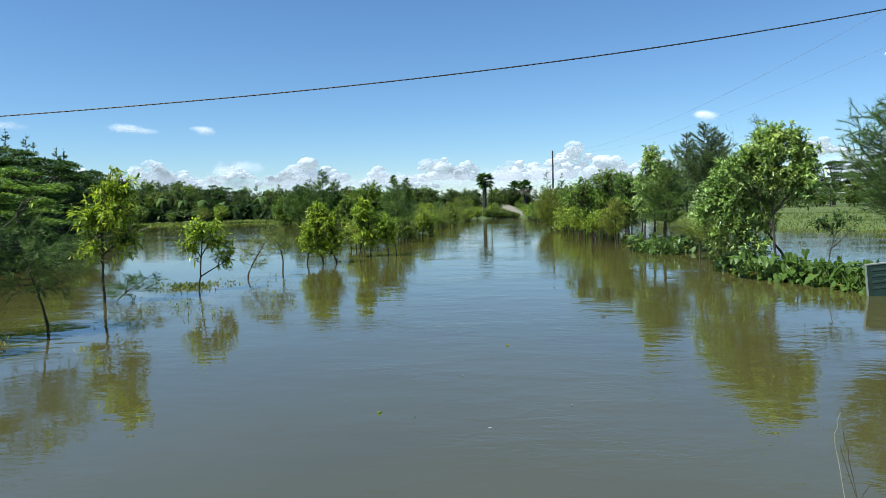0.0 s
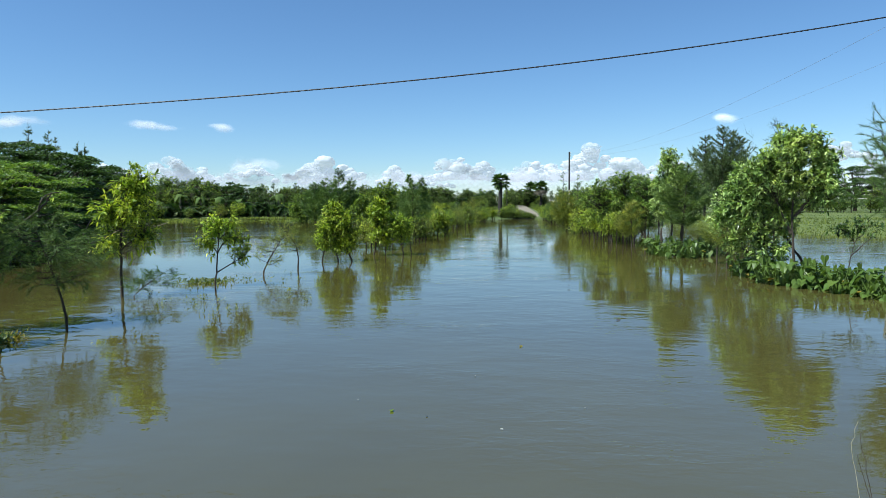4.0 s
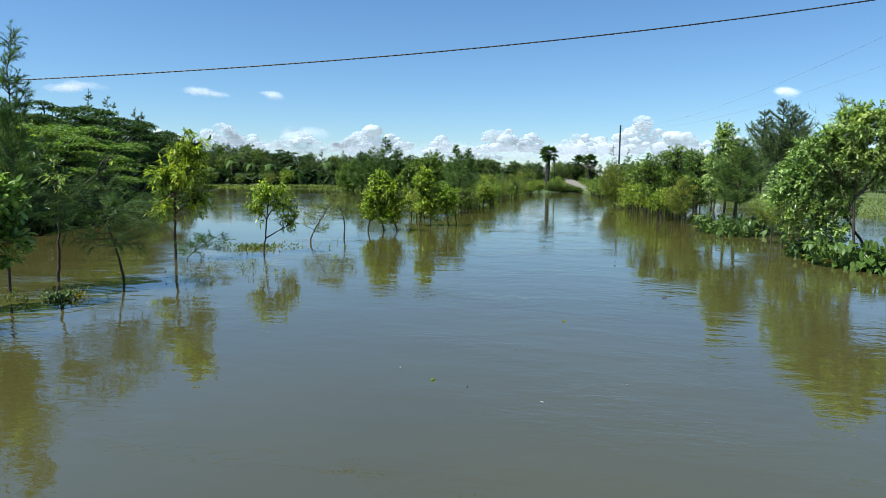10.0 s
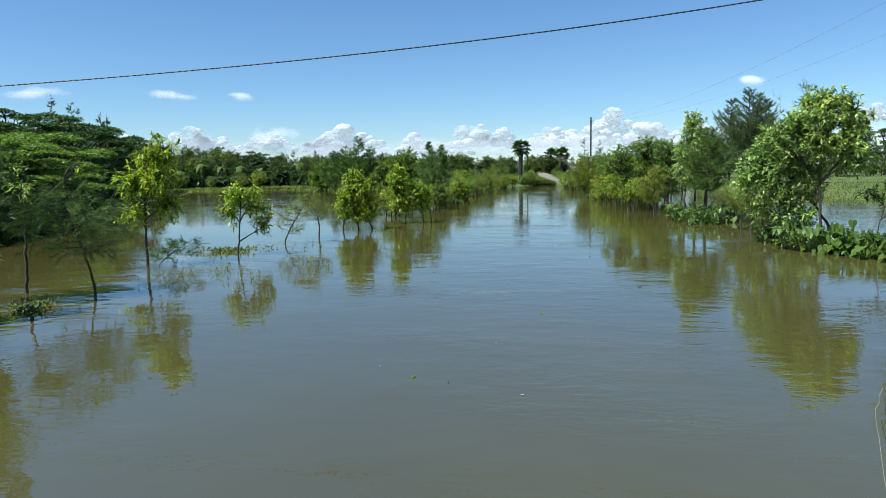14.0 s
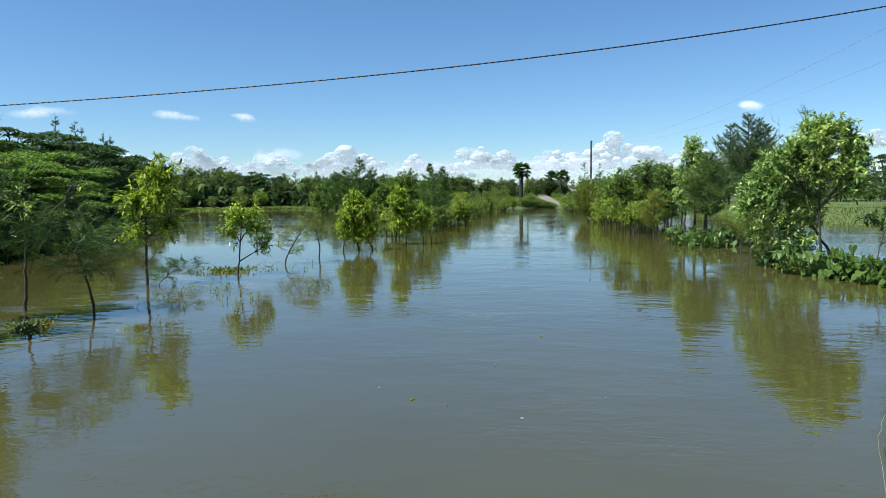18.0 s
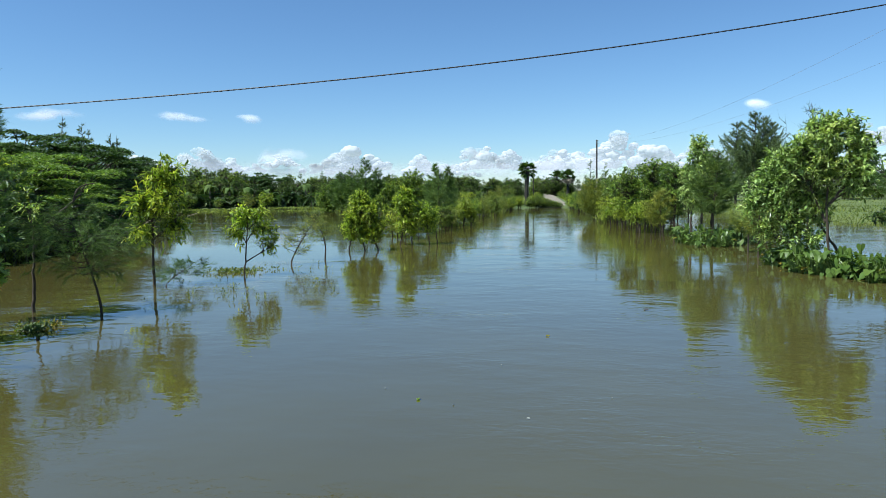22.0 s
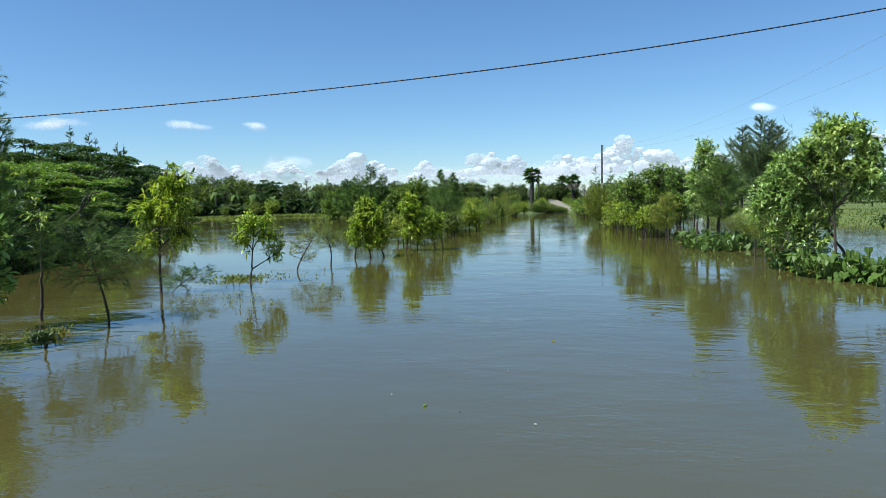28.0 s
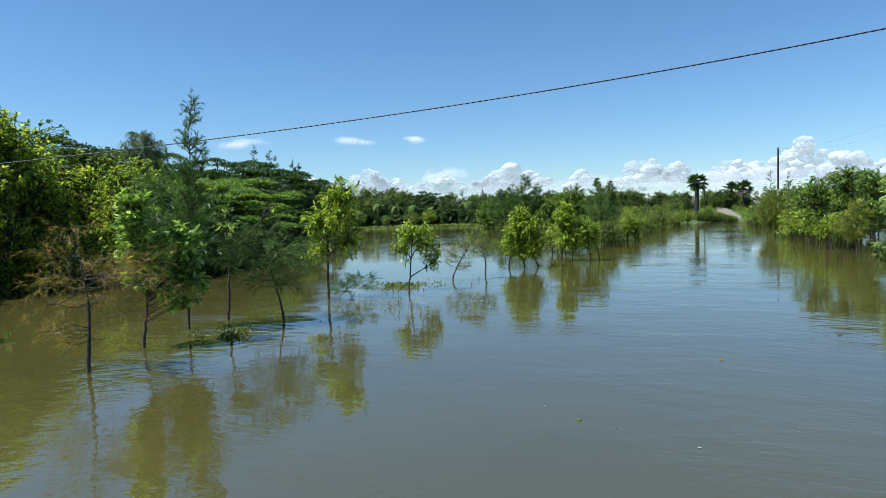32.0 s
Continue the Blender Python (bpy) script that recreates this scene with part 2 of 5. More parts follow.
# ---- kinds of plants ----
def broad_tree(name, label, category, place, trunks, lobes, leaf, mat, twigs, per_twig, seed, group="",
               width=0.3, droop=0.25, fine=True, bark=None, radius=0.03, limb=0.010, depth=0.4):
    """A tree or sapling. trunks: lists of points from the ground up; lobes: (x, y, z, rx, ry, rz) of its crown."""
    rng = np.random.default_rng(seed)
    root = thing(name, label, category, group, place=place)
    if fine:
        twigs, per_twig = int(twigs * 1.4), per_twig + 2
    bark = bark or BARK
    lobes = np.array(lobes, float)
    stems = []
    for stem in trunks:
        q = np.array(stem, float)
        s = np.linspace(0, len(q) - 1, 4 * len(q))
        fine_q = np.stack([np.interp(s, np.arange(len(q)), q[:, c]) for c in range(3)], 1)
        fine_q[1:-1] = (fine_q[:-2] + 2 * fine_q[1:-1] + fine_q[2:]) / 4
        fine_q += rng.normal(0, radius * 0.25, fine_q.shape)
        if q[0, 2] <= 0:
            fine_q[0, 2] = -depth
        stems.append(fine_q)
        part("trunk", *tube(fine_q, np.linspace(radius, radius * 0.3, len(fine_q)), 7), bark, root, smooth=True)
    vol = lobes[:, 3] * lobes[:, 4] * lobes[:, 5]
    which = rng.choice(len(lobes), twigs, p=vol / vol.sum())
    dirs = unit(rng.normal(0, 1, (twigs, 3)))
    rad = rng.uniform(0, 1, (twigs, 1)) ** 0.45
    ends = lobes[which, :3] + dirs * rad * lobes[which, 3:6]
    alls = np.concatenate(stems)
    if fine:                                                # main limbs, one towards each mass of leaves
        more = []
        for lobe in lobes:
            e = lobe[:3] + rng.normal(0, 0.12, 3) * lobe[3:6]
            d = np.linalg.norm(alls - e, axis=1) + np.maximum(0, alls[:, 2] - e[2] + 0.25) * 3
            pts = bend(alls[np.argmin(d)], e, rng, 0.12, 8, 0.05)
            if np.linalg.norm(pts[-1] - pts[0]) > 0.15:
                part("limb", *tube(pts, np.linspace(limb * 1.5, limb * 0.6, 8), 6), bark, root, smooth=True)
                more.append(pts[2:])
        alls = np.concatenate([alls, *more])
    limbs, bases, ways = [], [], []
    for i, e in enumerate(ends):
        d = np.linalg.norm((alls - e) * [1, 1, 0.7], axis=1) + np.maximum(0, alls[:, 2] - e[2]) * 3
        k = np.argsort(d)[rng.integers(0, 4)]
        pts = bend(alls[k], e, rng, 0.1, 5, 0.06 * np.linalg.norm(e - alls[k]))
        thick = limb * (0.6 if fine else 1.0)
        limbs.append(tube(pts, np.linspace(thick, thick * 0.3, 5), 4))
        w = unit(pts[-1] - pts[-3])
        n = per_twig
        s = rng.uniform(0.0, 1.0, n) ** 0.7
        span = min(1.0, 2.2 * leaf / max(np.linalg.norm(e - alls[k]), 1e-3))
        f = (1 - span + span * s) * 4
        b = np.stack([np.interp(f, np.arange(5), pts[:, c]) for c in range(3)], 1)
        out = unit(rng.normal(0, 1, (n, 3)) + 0.55 * w + 0.35 * unit((e - lobes[which[i], :3])[None]) + np.array([[0, 0, 0.15 - droop * 0.8]]))
        bases.append(b)
        ways.append(out)
    if not fine:
        part("branching", *join(limbs), bark, root)
        part("crown", *leaf_mesh(np.concatenate(bases), np.concatenate(ways), leaf, width, rng, droop, fine), mat, root)
        return root
    for k in range(len(lobes)):                             # each mass of leaves with its own twigs
        mine = [i for i in range(twigs) if which[i] == k]
        if mine:
            clump = part("leaf_clump", *leaf_mesh(np.concatenate([bases[i] for i in mine]), np.concatenate([ways[i] for i in mine]), leaf, width, rng, droop, True), mat, root)
            tagged(clump, kind="stuff")
            part("twig_work", *join([limbs[i] for i in mine]), bark, clump)
    return root


def casuarina(name, label, place, height, spread, seed, mat=None, branches=60, shoots=60, shoot=0.2, thin=0.006, lean=(0.0, 0.0),
              low=0.12, group="", rise=0.75, radius=0.02, bow=0.0, droop=0.1, shape=0.8, depth=0.4, trunk_mat=None):
    """A she-oak: one leader, rising whippy branches and fine hanging shoots."""
    rng = np.random.default_rng(seed)
    root = thing(name, label, "tree", group, place=place)
    mat = mat or NEEDLE
    if thin < 0.0075:                                       # close at hand: finer, shorter, more shoots
        shoot, shoots, thin = shoot * 0.8, int(shoots * 1.6), thin * 0.8
    close = thin < 0.0065
    s = np.linspace(0, 1, 14)
    stem = np.stack([lean[0] * s ** 1.3 + bow * np.sin(np.pi * s) * 0.2, lean[1] * s ** 1.3, height * s], 1)
    stem += rng.normal(0, 0.006 * height, stem.shape) * s[:, None]
    stem[0, 2] = -depth
    part("trunk", *tube(stem, np.linspace(radius, radius * 0.12, 14), 6), trunk_mat or BARK, root, smooth=True)
    limbs, bases, ways, sizes = [], [], [], []
    for i in range(branches):
        h = low + (0.98 - low) * rng.uniform(0, 1) ** 1.35
        b0 = np.array([np.interp(h, s, stem[:, c]) for c in range(3)])
        th = rng.uniform(0, 2 * np.pi)
        reach = spread * (1 - h) ** shape * min(1.0, 0.45 + (h - low) * 3) * (rng.uniform(0.3, 1.25) if close else rng.uniform(0.6, 1.15)) + 0.05 * spread
        e = b0 + np.array([math.cos(th), math.sin(th), rise * rng.uniform(0.5, 1.3)]) * reach
        pts = bend(b0, e, rng, 0.1, 6, -0.08 * reach)
        pts[-1, 2] += 0.05 * reach
        limbs.append(tube(pts, np.linspace(radius * 0.28, radius * 0.06, 6), 3))
        n = max(5, int(shoots * ((0.03 if close else 0.1) + 1.25 * reach / spread)))
        if close:                                           # side branchlets, each a plume of hair-fine shoots
            plumes = 3 + int(7 * reach / spread)
            w = unit(e - b0)
            for k in range(plumes):
                g = rng.uniform(0.2, 1.0) * 5
                p0 = np.array([np.interp(g, np.arange(6), pts[:, c]) for c in range(3)])
                size = (0.12 + 0.34 * reach) * rng.uniform(0.5, 1.2)
                p1 = p0 + unit(w + rng.normal(0, 0.6, 3) + np.array([0, 0, 0.15])) * size
                sub = bend(p0, p1, rng, 0.14, 5, 0.06 * size)
                limbs.append(tube(sub, np.linspace(radius * 0.09, radius * 0.03, 5), 3))
                m = max(4, int(n / plumes))
                f = rng.uniform(0, 1, m) ** 0.8 * 4
                bases.append(np.stack([np.interp(f, np.arange(5), sub[:, c]) for c in range(3)], 1))
                ways.append(unit(1.1 * unit(p1 - p0)[None] + rng.normal(0, 0.42, (m, 3))))
                sizes.append(np.full(m, shoot * rng.uniform(0.7, 1.2) * min(1.0, 0.35 + 1.6 * reach / spread)))
            continue
        f = (0.15 + 0.85 * rng.uniform(0, 1, n)) * 5
        b = np.stack([np.interp(f, np.arange(6), pts[:, c]) for c in range(3)], 1)
        w = unit(e - b0)
        bases.append(b)
        ways.append(unit(1.2 * w[None] + rng.normal(0, 0.75, (n, 3)) + [0, 0, 0.1]))
        sizes.append(np.full(n, shoot * (0.4 + 0.6 * min(1.0, reach / spread * 1.5))))
    n = shoots // 4 if close else shoots
    f = rng.uniform(low, 1, n)
    bases.append(np.stack([np.interp(f, s, stem[:, c]) for c in range(3)], 1))
    ways.append(unit(rng.normal(0, 0.6, (n, 3)) + [0, 0, 0.8]))
    sizes.append(np.full(n, shoot * 0.5))
    part("branching", *join(limbs), trunk_mat or BARK, root)
    part("crown", *needle_mesh(np.concatenate(bases), np.concatenate(ways), np.concatenate(sizes), thin, rng, droop), mat, root)
    return root


def umbrella_tree(name, label, place, height, spread, seed, pads=46, leaves=420, leaf=0.2, mat=None, group=""):
    """A wide rain tree whose crown is stacked in flat shelves of leaves."""
    rng = np.random.default_rng(seed)
    root = thing(name, label, "tree", group, place=place)
    fork = np.array([0, 0, height * 0.3])
    stem = bend([0, 0, -0.3], fork, rng, 0.05, 6)
    part("trunk", *tube(stem, np.linspace(0.3, 0.2, 6), 8), BARK, root, smooth=True)
    limbs, bases, ways = [], [], []
    for i in range(pads):
        th, q = rng.uniform(0, 2 * np.pi), math.sqrt(rng.uniform(0, 1))
        c = np.array([math.cos(th) * spread * q, math.sin(th) * spread * q, height * (0.96 - 0.40 * q ** 2.2 - (0.0, 0.0, 0.13, 0.26, 0.4)[i % 5] - 0.03 * rng.uniform())])
        limbs.append(tube(bend(fork, c - [0, 0, 0.1], rng, 0.08, 5, 0.3), np.linspace(0.09, 0.025, 5), 4))
        rx = spread * rng.uniform(0.16, 0.3)
        d = unit(rng.normal(0, 1, (leaves, 3))) * rng.uniform(0, 1, (leaves, 1)) ** 0.4
        b = c + d * [rx, rx, rx * 0.10] - np.array([[0, 0, 0.22 * rx]]) * (d[:, :1] ** 2 + d[:, 1:2] ** 2)
        bases.append(b)
        ways.append(unit(rng.normal(0, 1, (leaves, 3)) * [1, 1, 0.35] + [0, 0, 0.1]))
    part("branching", *join(limbs), BARK, root)
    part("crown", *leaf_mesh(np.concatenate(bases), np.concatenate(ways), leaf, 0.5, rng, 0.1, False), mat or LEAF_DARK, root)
    return root


def copies(source, places, group):
    """Further trees of one kind: (x, y, z, turn, scale sideways, scale upwards)."""
    made = []
    for x, y, z, turn, sx, sz in places:
        made.append(copy_thing(source, pose(x, y, z, 0, 0, turn) @ Matrix.Diagonal((sx, sx, sz, 1))))
        if group:
            made[-1]["group"] = group
    return made


# ---- ground, water, road ----
SHORE_AZ = [-180, -120, -100, -80, -66, -57, -53.5, -50.4, -45, -42, -40, -37.5, -35.4, -33.8, -33, -30, -19, -6, -1, 2.5, 5, 12, 19, 24, 30, 60, 100, 120, 180]
SHORE_D = [0.5, 3, 11, 14, 16, 19.8, 20.2, 20.6, 21.2, 23.5, 26, 32, 42, 85, 97, 104, 102, 80, 70, 69, 67, 57, 38, 36, 34.5, 30, 11, 3, 0.5]


def shore(az):
    return np.interp(az, SHORE_AZ, SHORE_D)


def road_centre(y):
    return 2.2 - 0.030 * (y - 68) if y < 130 else 0.34 - 0.01 * (y - 130)


def ground_height(x, y):
    d = math.hypot(x, y)
    az = math.degrees(math.atan2(x, y))
    s = d - float(shore(az))
    h = min(max(s * 0.12, -0.45), 0.35)
    if d > 8:
        h += 0.10 * noise.noise((x * 0.13, y * 0.13, 0)) + 0.05 * noise.noise((x * 0.6, y * 0.6, 2))
    if s > 60:
        h += min((s - 60) * 0.004, 0.8)
    if d < 14 and y < 4.5 and abs(x) < 9:
        h = max(h, min(0.12, 0.12 - (y - 0.8) * 0.16) - max(abs(x) - 3.0, 0) * 0.2)
    if y > 60:
        c = abs(x - road_centre(min(y, 190)))
        top = min(max((y - 68) * 0.026, -0.2), 1.3)
        if c < 1.6:
            h = top - 0.06
        elif c < 6:
            h = max(h, top - 0.06 - (c - 1.6) * 0.4)
    return h


def ground_material():
    m, t, p = material("meadow_soil")
    geo = t.nodes.new("ShaderNodeNewGeometry")
    a = noise_node(t, 0.12, 5.0, 0.6, geo.outputs["Position"])
    b = noise_node(t, 2.2, 5.0, 0.65, geo.outputs["Position"])
    big = ramp(t, a.outputs["Fac"], [(0.3, (0.055, 0.085, 0.018)), (0.55, (0.09, 0.12, 0.026)), (0.75, (0.12, 0.125, 0.04))])
    small = ramp(t, b.outputs["Fac"], [(0.3, (0.6, 0.65, 0.6)), (0.7, (1.2, 1.15, 1.1))])
    t.links.new(mix_colour(t, big.outputs[0], small.outputs[0], 1.0, "MULTIPLY"), p.inputs["Base Color"])
    p.inputs["Roughness"].default_value = 0.95
    bump = node(t, "ShaderNodeBump", Strength=0.8, Distance=0.15)
    t.links.new(b.outputs["Fac"], bump.inputs["Height"])
    t.links.new(bump.outputs[0], p.inputs["Normal"])
    return m


def build_ground():
    rings = np.concatenate([np.linspace(0.4, 10, 12), np.linspace(11, 60, 60), np.linspace(61.5, 160, 70), np.geomspace(170, 4200, 24)])
    n = 240
    th = np.linspace(-np.pi, np.pi, n, endpoint=False)
    v = [(0, 0, 0.12)]
    for r in rings:
        for a in th:
            x, y = r * math.sin(a), r * math.cos(a)
            v.append((x, y, ground_height(x, y)))
    f = [(0, 1 + (j + 1) % n, 1 + j) for j in range(n)]
    i, j = np.meshgrid(np.arange(len(rings) - 1), np.arange(n), indexing="ij")
    a, b = 1 + i * n + j, 1 + i * n + (j + 1) % n
    c, d = b + n, a + n
    tri = np.concatenate([np.array(f), np.stack([a, b, c], -1).reshape(-1, 3), np.stack([a, c, d], -1).reshape(-1, 3)])
    tri = tri[:, ::-1]
    ob = new("ground", fast_mesh("ground", np.array(v), tri, ground_material(), True))
    tagged(ob, "grassy flood plain around the drowned road", "ground", kind="structure")


def water_material():
    m, t, p = material("muddy_water")
    geo = t.nodes.new("ShaderNodeNewGeometry")
    pos = geo.outputs["Position"]
    silt = noise_node(t, 0.25, 4.0, 0.55, pos)
    c = ramp(t, silt.outputs["Fac"], [(0.3, (0.056, 0.049, 0.0145)), (0.7, (0.070, 0.062, 0.0185))])
    t.links.new(c.outputs[0], p.inputs["Base Color"])
    p.inputs["Roughness"].default_value = 0.02
    p.inputs["IOR"].default_value = 2.4
    flow = node(t, "ShaderNodeMapping", Scale=(1.0, 1.6, 1.0), Rotation=(0, 0, radians(20)))
    t.links.new(pos, flow.inputs[0])
    swell = noise_node(t, 0.9, 2.0, 0.5, flow.outputs[0])
    ripple = noise_node(t, 4.5, 2.0, 0.5, flow.outputs[0])
    calm = noise_node(t, 0.16, 3.0, 0.6, pos)
    gate = ramp(t, calm.outputs["Fac"], [(0.42, (0.16, 0.16, 0.16)), (0.66, (1.0, 1.0, 1.0))])
    shiver = noise_node(t, 16.0, 2.0, 0.5, flow.outputs[0])
    both = maths(t, "ADD", ripple.outputs["Fac"], maths(t, "MULTIPLY", shiver.outputs["Fac"], 0.16))
    fine = maths(t, "MULTIPLY", both, gate.outputs[0])
    height = maths(t, "ADD", maths(t, "MULTIPLY", swell.outputs["Fac"], 0.0068), maths(t, "MULTIPLY", fine, 0.0046))
    run = node(t, "ShaderNodeMapping", Scale=(1.3, 2.9, 1.0), Rotation=(0, 0, radians(-14)))      # patches of short cross ripples where the stream runs
    t.links.new(pos, run.inputs[0])
    cross = noise_node(t, 3.4, 3.0, 0.55, run.outputs[0])
    cross.inputs["Distortion"].default_value = 0.8
    spread = node(t, "ShaderNodeMapping", Scale=(0.7, 1.3, 1.0), Location=(3.1, 1.7, 0))
    t.links.new(pos, spread.inputs[0])
    train = noise_node(t, 0.42, 3.0, 0.6, spread.outputs[0])
    part_of = ramp(t, train.outputs["Fac"], [(0.48, (0.0, 0.0, 0.0)), (0.64, (1.0, 1.0, 1.0))])
    height = maths(t, "ADD", height, maths(t, "MULTIPLY", maths(t, "MULTIPLY", cross.outputs["Fac"], part_of.outputs[0]), 0.0055))
    axes = t.nodes.new("ShaderNodeSeparateXYZ")             # the water just behind the left verge lies sheltered and calm
    t.links.new(pos, axes.inputs[0])
    side = maths(t, "MULTIPLY", maths(t, "ADD", axes.outputs[0], 4.5), -0.3)
    out = maths(t, "MULTIPLY", maths(t, "SUBTRACT", axes.outputs[1], 11.0), 0.2)
    far = maths(t, "MULTIPLY", maths(t, "SUBTRACT", axes.outputs[1], 19.0), 0.1)          # out in the open it is ruffled again
    for q in (side, out, far):
        q.node.use_clamp = True
    lee = maths(t, "MULTIPLY", maths(t, "MULTIPLY", side, out), maths(t, "SUBTRACT", 1.0, far))
    still = maths(t, "SUBTRACT", 1.0, maths(t, "MULTIPLY", lee, 0.85))
    brisk = maths(t, "MULTIPLY", maths(t, "MULTIPLY", side, maths(t, "SUBTRACT", 1.0, out)), 1.1)      # livelier among the near saplings
    height = maths(t, "MULTIPLY", height, maths(t, "ADD", still, brisk))
    bump = node(t, "ShaderNodeBump", Strength=1.0, Distance=1.0)
    t.links.new(height, bump.inputs["Height"])
    t.links.new(bump.outputs[0], p.inputs["Normal"])
    return m


def build_water():
    n = 96
    rings = np.concatenate([[0.0], np.geomspace(1.0, 420, 40)])
    th = np.linspace(0, 2 * np.pi, n, endpoint=False)
    v = np.stack([(rings[:, None] * np.sin(th)).ravel(), (rings[:, None] * np.cos(th)).ravel(), np.zeros(len(rings) * n)], 1)
    i, j = np.meshgrid(np.arange(len(rings) - 1), np.arange(n), indexing="ij")
    f = np.stack([i * n + j, (i + 1) * n + j, (i + 1) * n + (j + 1) % n, i * n + (j + 1) % n], -1).reshape(-1, 4)[:, ::-1]
    ob = new("water", fast_mesh("water", v, f, water_material(), True))
    tagged(ob, "calm muddy olive flood water with small ripples", "water", kind="structure")


def build_road():
    m, t, p = material("bleached_asphalt")
    geo = t.nodes.new("ShaderNodeNewGeometry")
    a = noise_node(t, 1.2, 5.0, 0.6, geo.outputs["Position"])
    r = ramp(t, a.outputs["Fac"], [(0.3, (0.15, 0.13, 0.097)), (0.7, (0.22, 0.19, 0.144))])
    t.links.new(r.outputs[0], p.inputs["Base Color"])
    p.inputs["Roughness"].default_value = 0.9
    ys = np.linspace(71, 190, 60)
    v = []
    for y in ys:
        c, z = road_centre(y), min(max((y - 68) * 0.026, -0.2), 1.3)
        v += [(c - 1.05, y, z - 0.2), (c - 1.05, y, z), (c, y, z + 0.03), (c + 1.05, y, z), (c + 1.05, y, z - 0.2)]
    k = np.arange(len(ys) - 1)[:, None] * 5
    f = np.concatenate([k + [s, s + 5, s + 6, s + 1] for s in range(4)])[:, ::-1]
    ob = new("road", fast_mesh("road", np.array(v), f, m))
    tagged(ob, "bleached asphalt road rising out of the flood", "road", kind="structure")


build_ground()
build_water()
build_road()


# ---- clouds ----
def cloud_material():
    m, t, p = material("cloud")
    d = node(t, "ShaderNodeBsdfDiffuse", Color=(0.46, 0.46, 0.47, 1))
    tr = node(t, "ShaderNodeBsdfTranslucent", Color=(0.46, 0.46, 0.47, 1))
    mx = t.nodes.new("ShaderNodeMixShader")
    mx.inputs[0].default_value = 0.45
    t.links.new(d.outputs[0], mx.inputs[1])
    t.links.new(tr.outputs[0], mx.inputs[2])
    # added emission stands for sunlight scattered inside the cloud
    glow = node(t, "ShaderNodeEmission", Color=(0.8, 0.9, 1.0, 1), Strength=0.22)
    lit = t.nodes.new("ShaderNodeAddShader")
    t.links.new(mx.outputs[0], lit.inputs[0])
    t.links.new(glow.outputs[0], lit.inputs[1])
    geo = t.nodes.new("ShaderNodeNewGeometry")
    n = noise_node(t, 0.010, 3.0, 0.5, geo.outputs["Position"])
    gap = ramp(t, n.outputs["Fac"], [(0.42, (0.0, 0.0, 0.0)), (0.6, (1.0, 1.0, 1.0))])
    clear = t.nodes.new("ShaderNodeBsdfTransparent")
    out = t.nodes.new("ShaderNodeMixShader")
    t.links.new(maths(t, "MULTIPLY", gap.outputs[0], 0.8), out.inputs[0])
    t.links.new(lit.outputs[0], out.inputs[1])
    t.links.new(clear.outputs[0], out.inputs[2])
    t.links.new(out.outputs[0], t.nodes["Material Output"].inputs[0])
    return m


def soft_cloud_material(name, white, glow):
    """Thin vapour that fades out towards the rim of each wisp."""
    m, t, p = material(name)
    p.inputs["Base Color"].default_value = white
    p.inputs["Roughness"].default_value = 1.0
    # own glow replaces the scattered light that side-lit vapour would show
    p.inputs["Emission Color"].default_value = (0.9, 0.92, 1.0, 1)
    p.inputs["Emission Strength"].default_value = glow
    own = t.nodes.new("ShaderNodeTexCoord")
    size = t.nodes.new("ShaderNodeVectorMath")
    size.operation = "LENGTH"
    t.links.new(own.outputs["Object"], size.inputs[0])
    geo = t.nodes.new("ShaderNodeNewGeometry")
    n = noise_node(t, 0.016, 5.0, 0.6, geo.outputs["Position"])
    body = maths(t, "ADD", maths(t, "SUBTRACT", 1.0, size.outputs["Value"]), maths(t, "MULTIPLY", maths(t, "SUBTRACT", n.outputs["Fac"], 0.5), 1.5))
    veil = ramp(t, body, [(0.0, (0.0, 0.0, 0.0)), (0.9, (0.5, 0.5, 0.5))])
    veil.color_ramp.interpolation = "EASE"
    clear = t.nodes.new("ShaderNodeBsdfTransparent")
    out = t.nodes.new("ShaderNodeMixShader")
    t.links.new(veil.outputs[0], out.inputs[0])
    t.links.new(clear.outputs[0], out.inputs[1])
    t.links.new(p.outputs[0], out.inputs[2])
    t.links.new(out.outputs[0], t.nodes["Material Output"].inputs[0])
    return m


CLOUD = cloud_material()
CLOUD_THIN = soft_cloud_material("cloud_thin", (0.45, 0.45, 0.475, 1), 0.185)
# tint of the sheets that paint pale haze over the bright horizon
HAZE = soft_cloud_material("cloud_haze", (0.34, 0.345, 0.385, 1), 0.125)
ball = bmesh.new()
bmesh.ops.create_icosphere(ball, subdivisions=3, radius=1.0)
BALL_V = np.array([v.co for v in ball.verts])
BALL_F = np.array([[v.index for v in f.verts] for f in ball.faces])
ball.free()


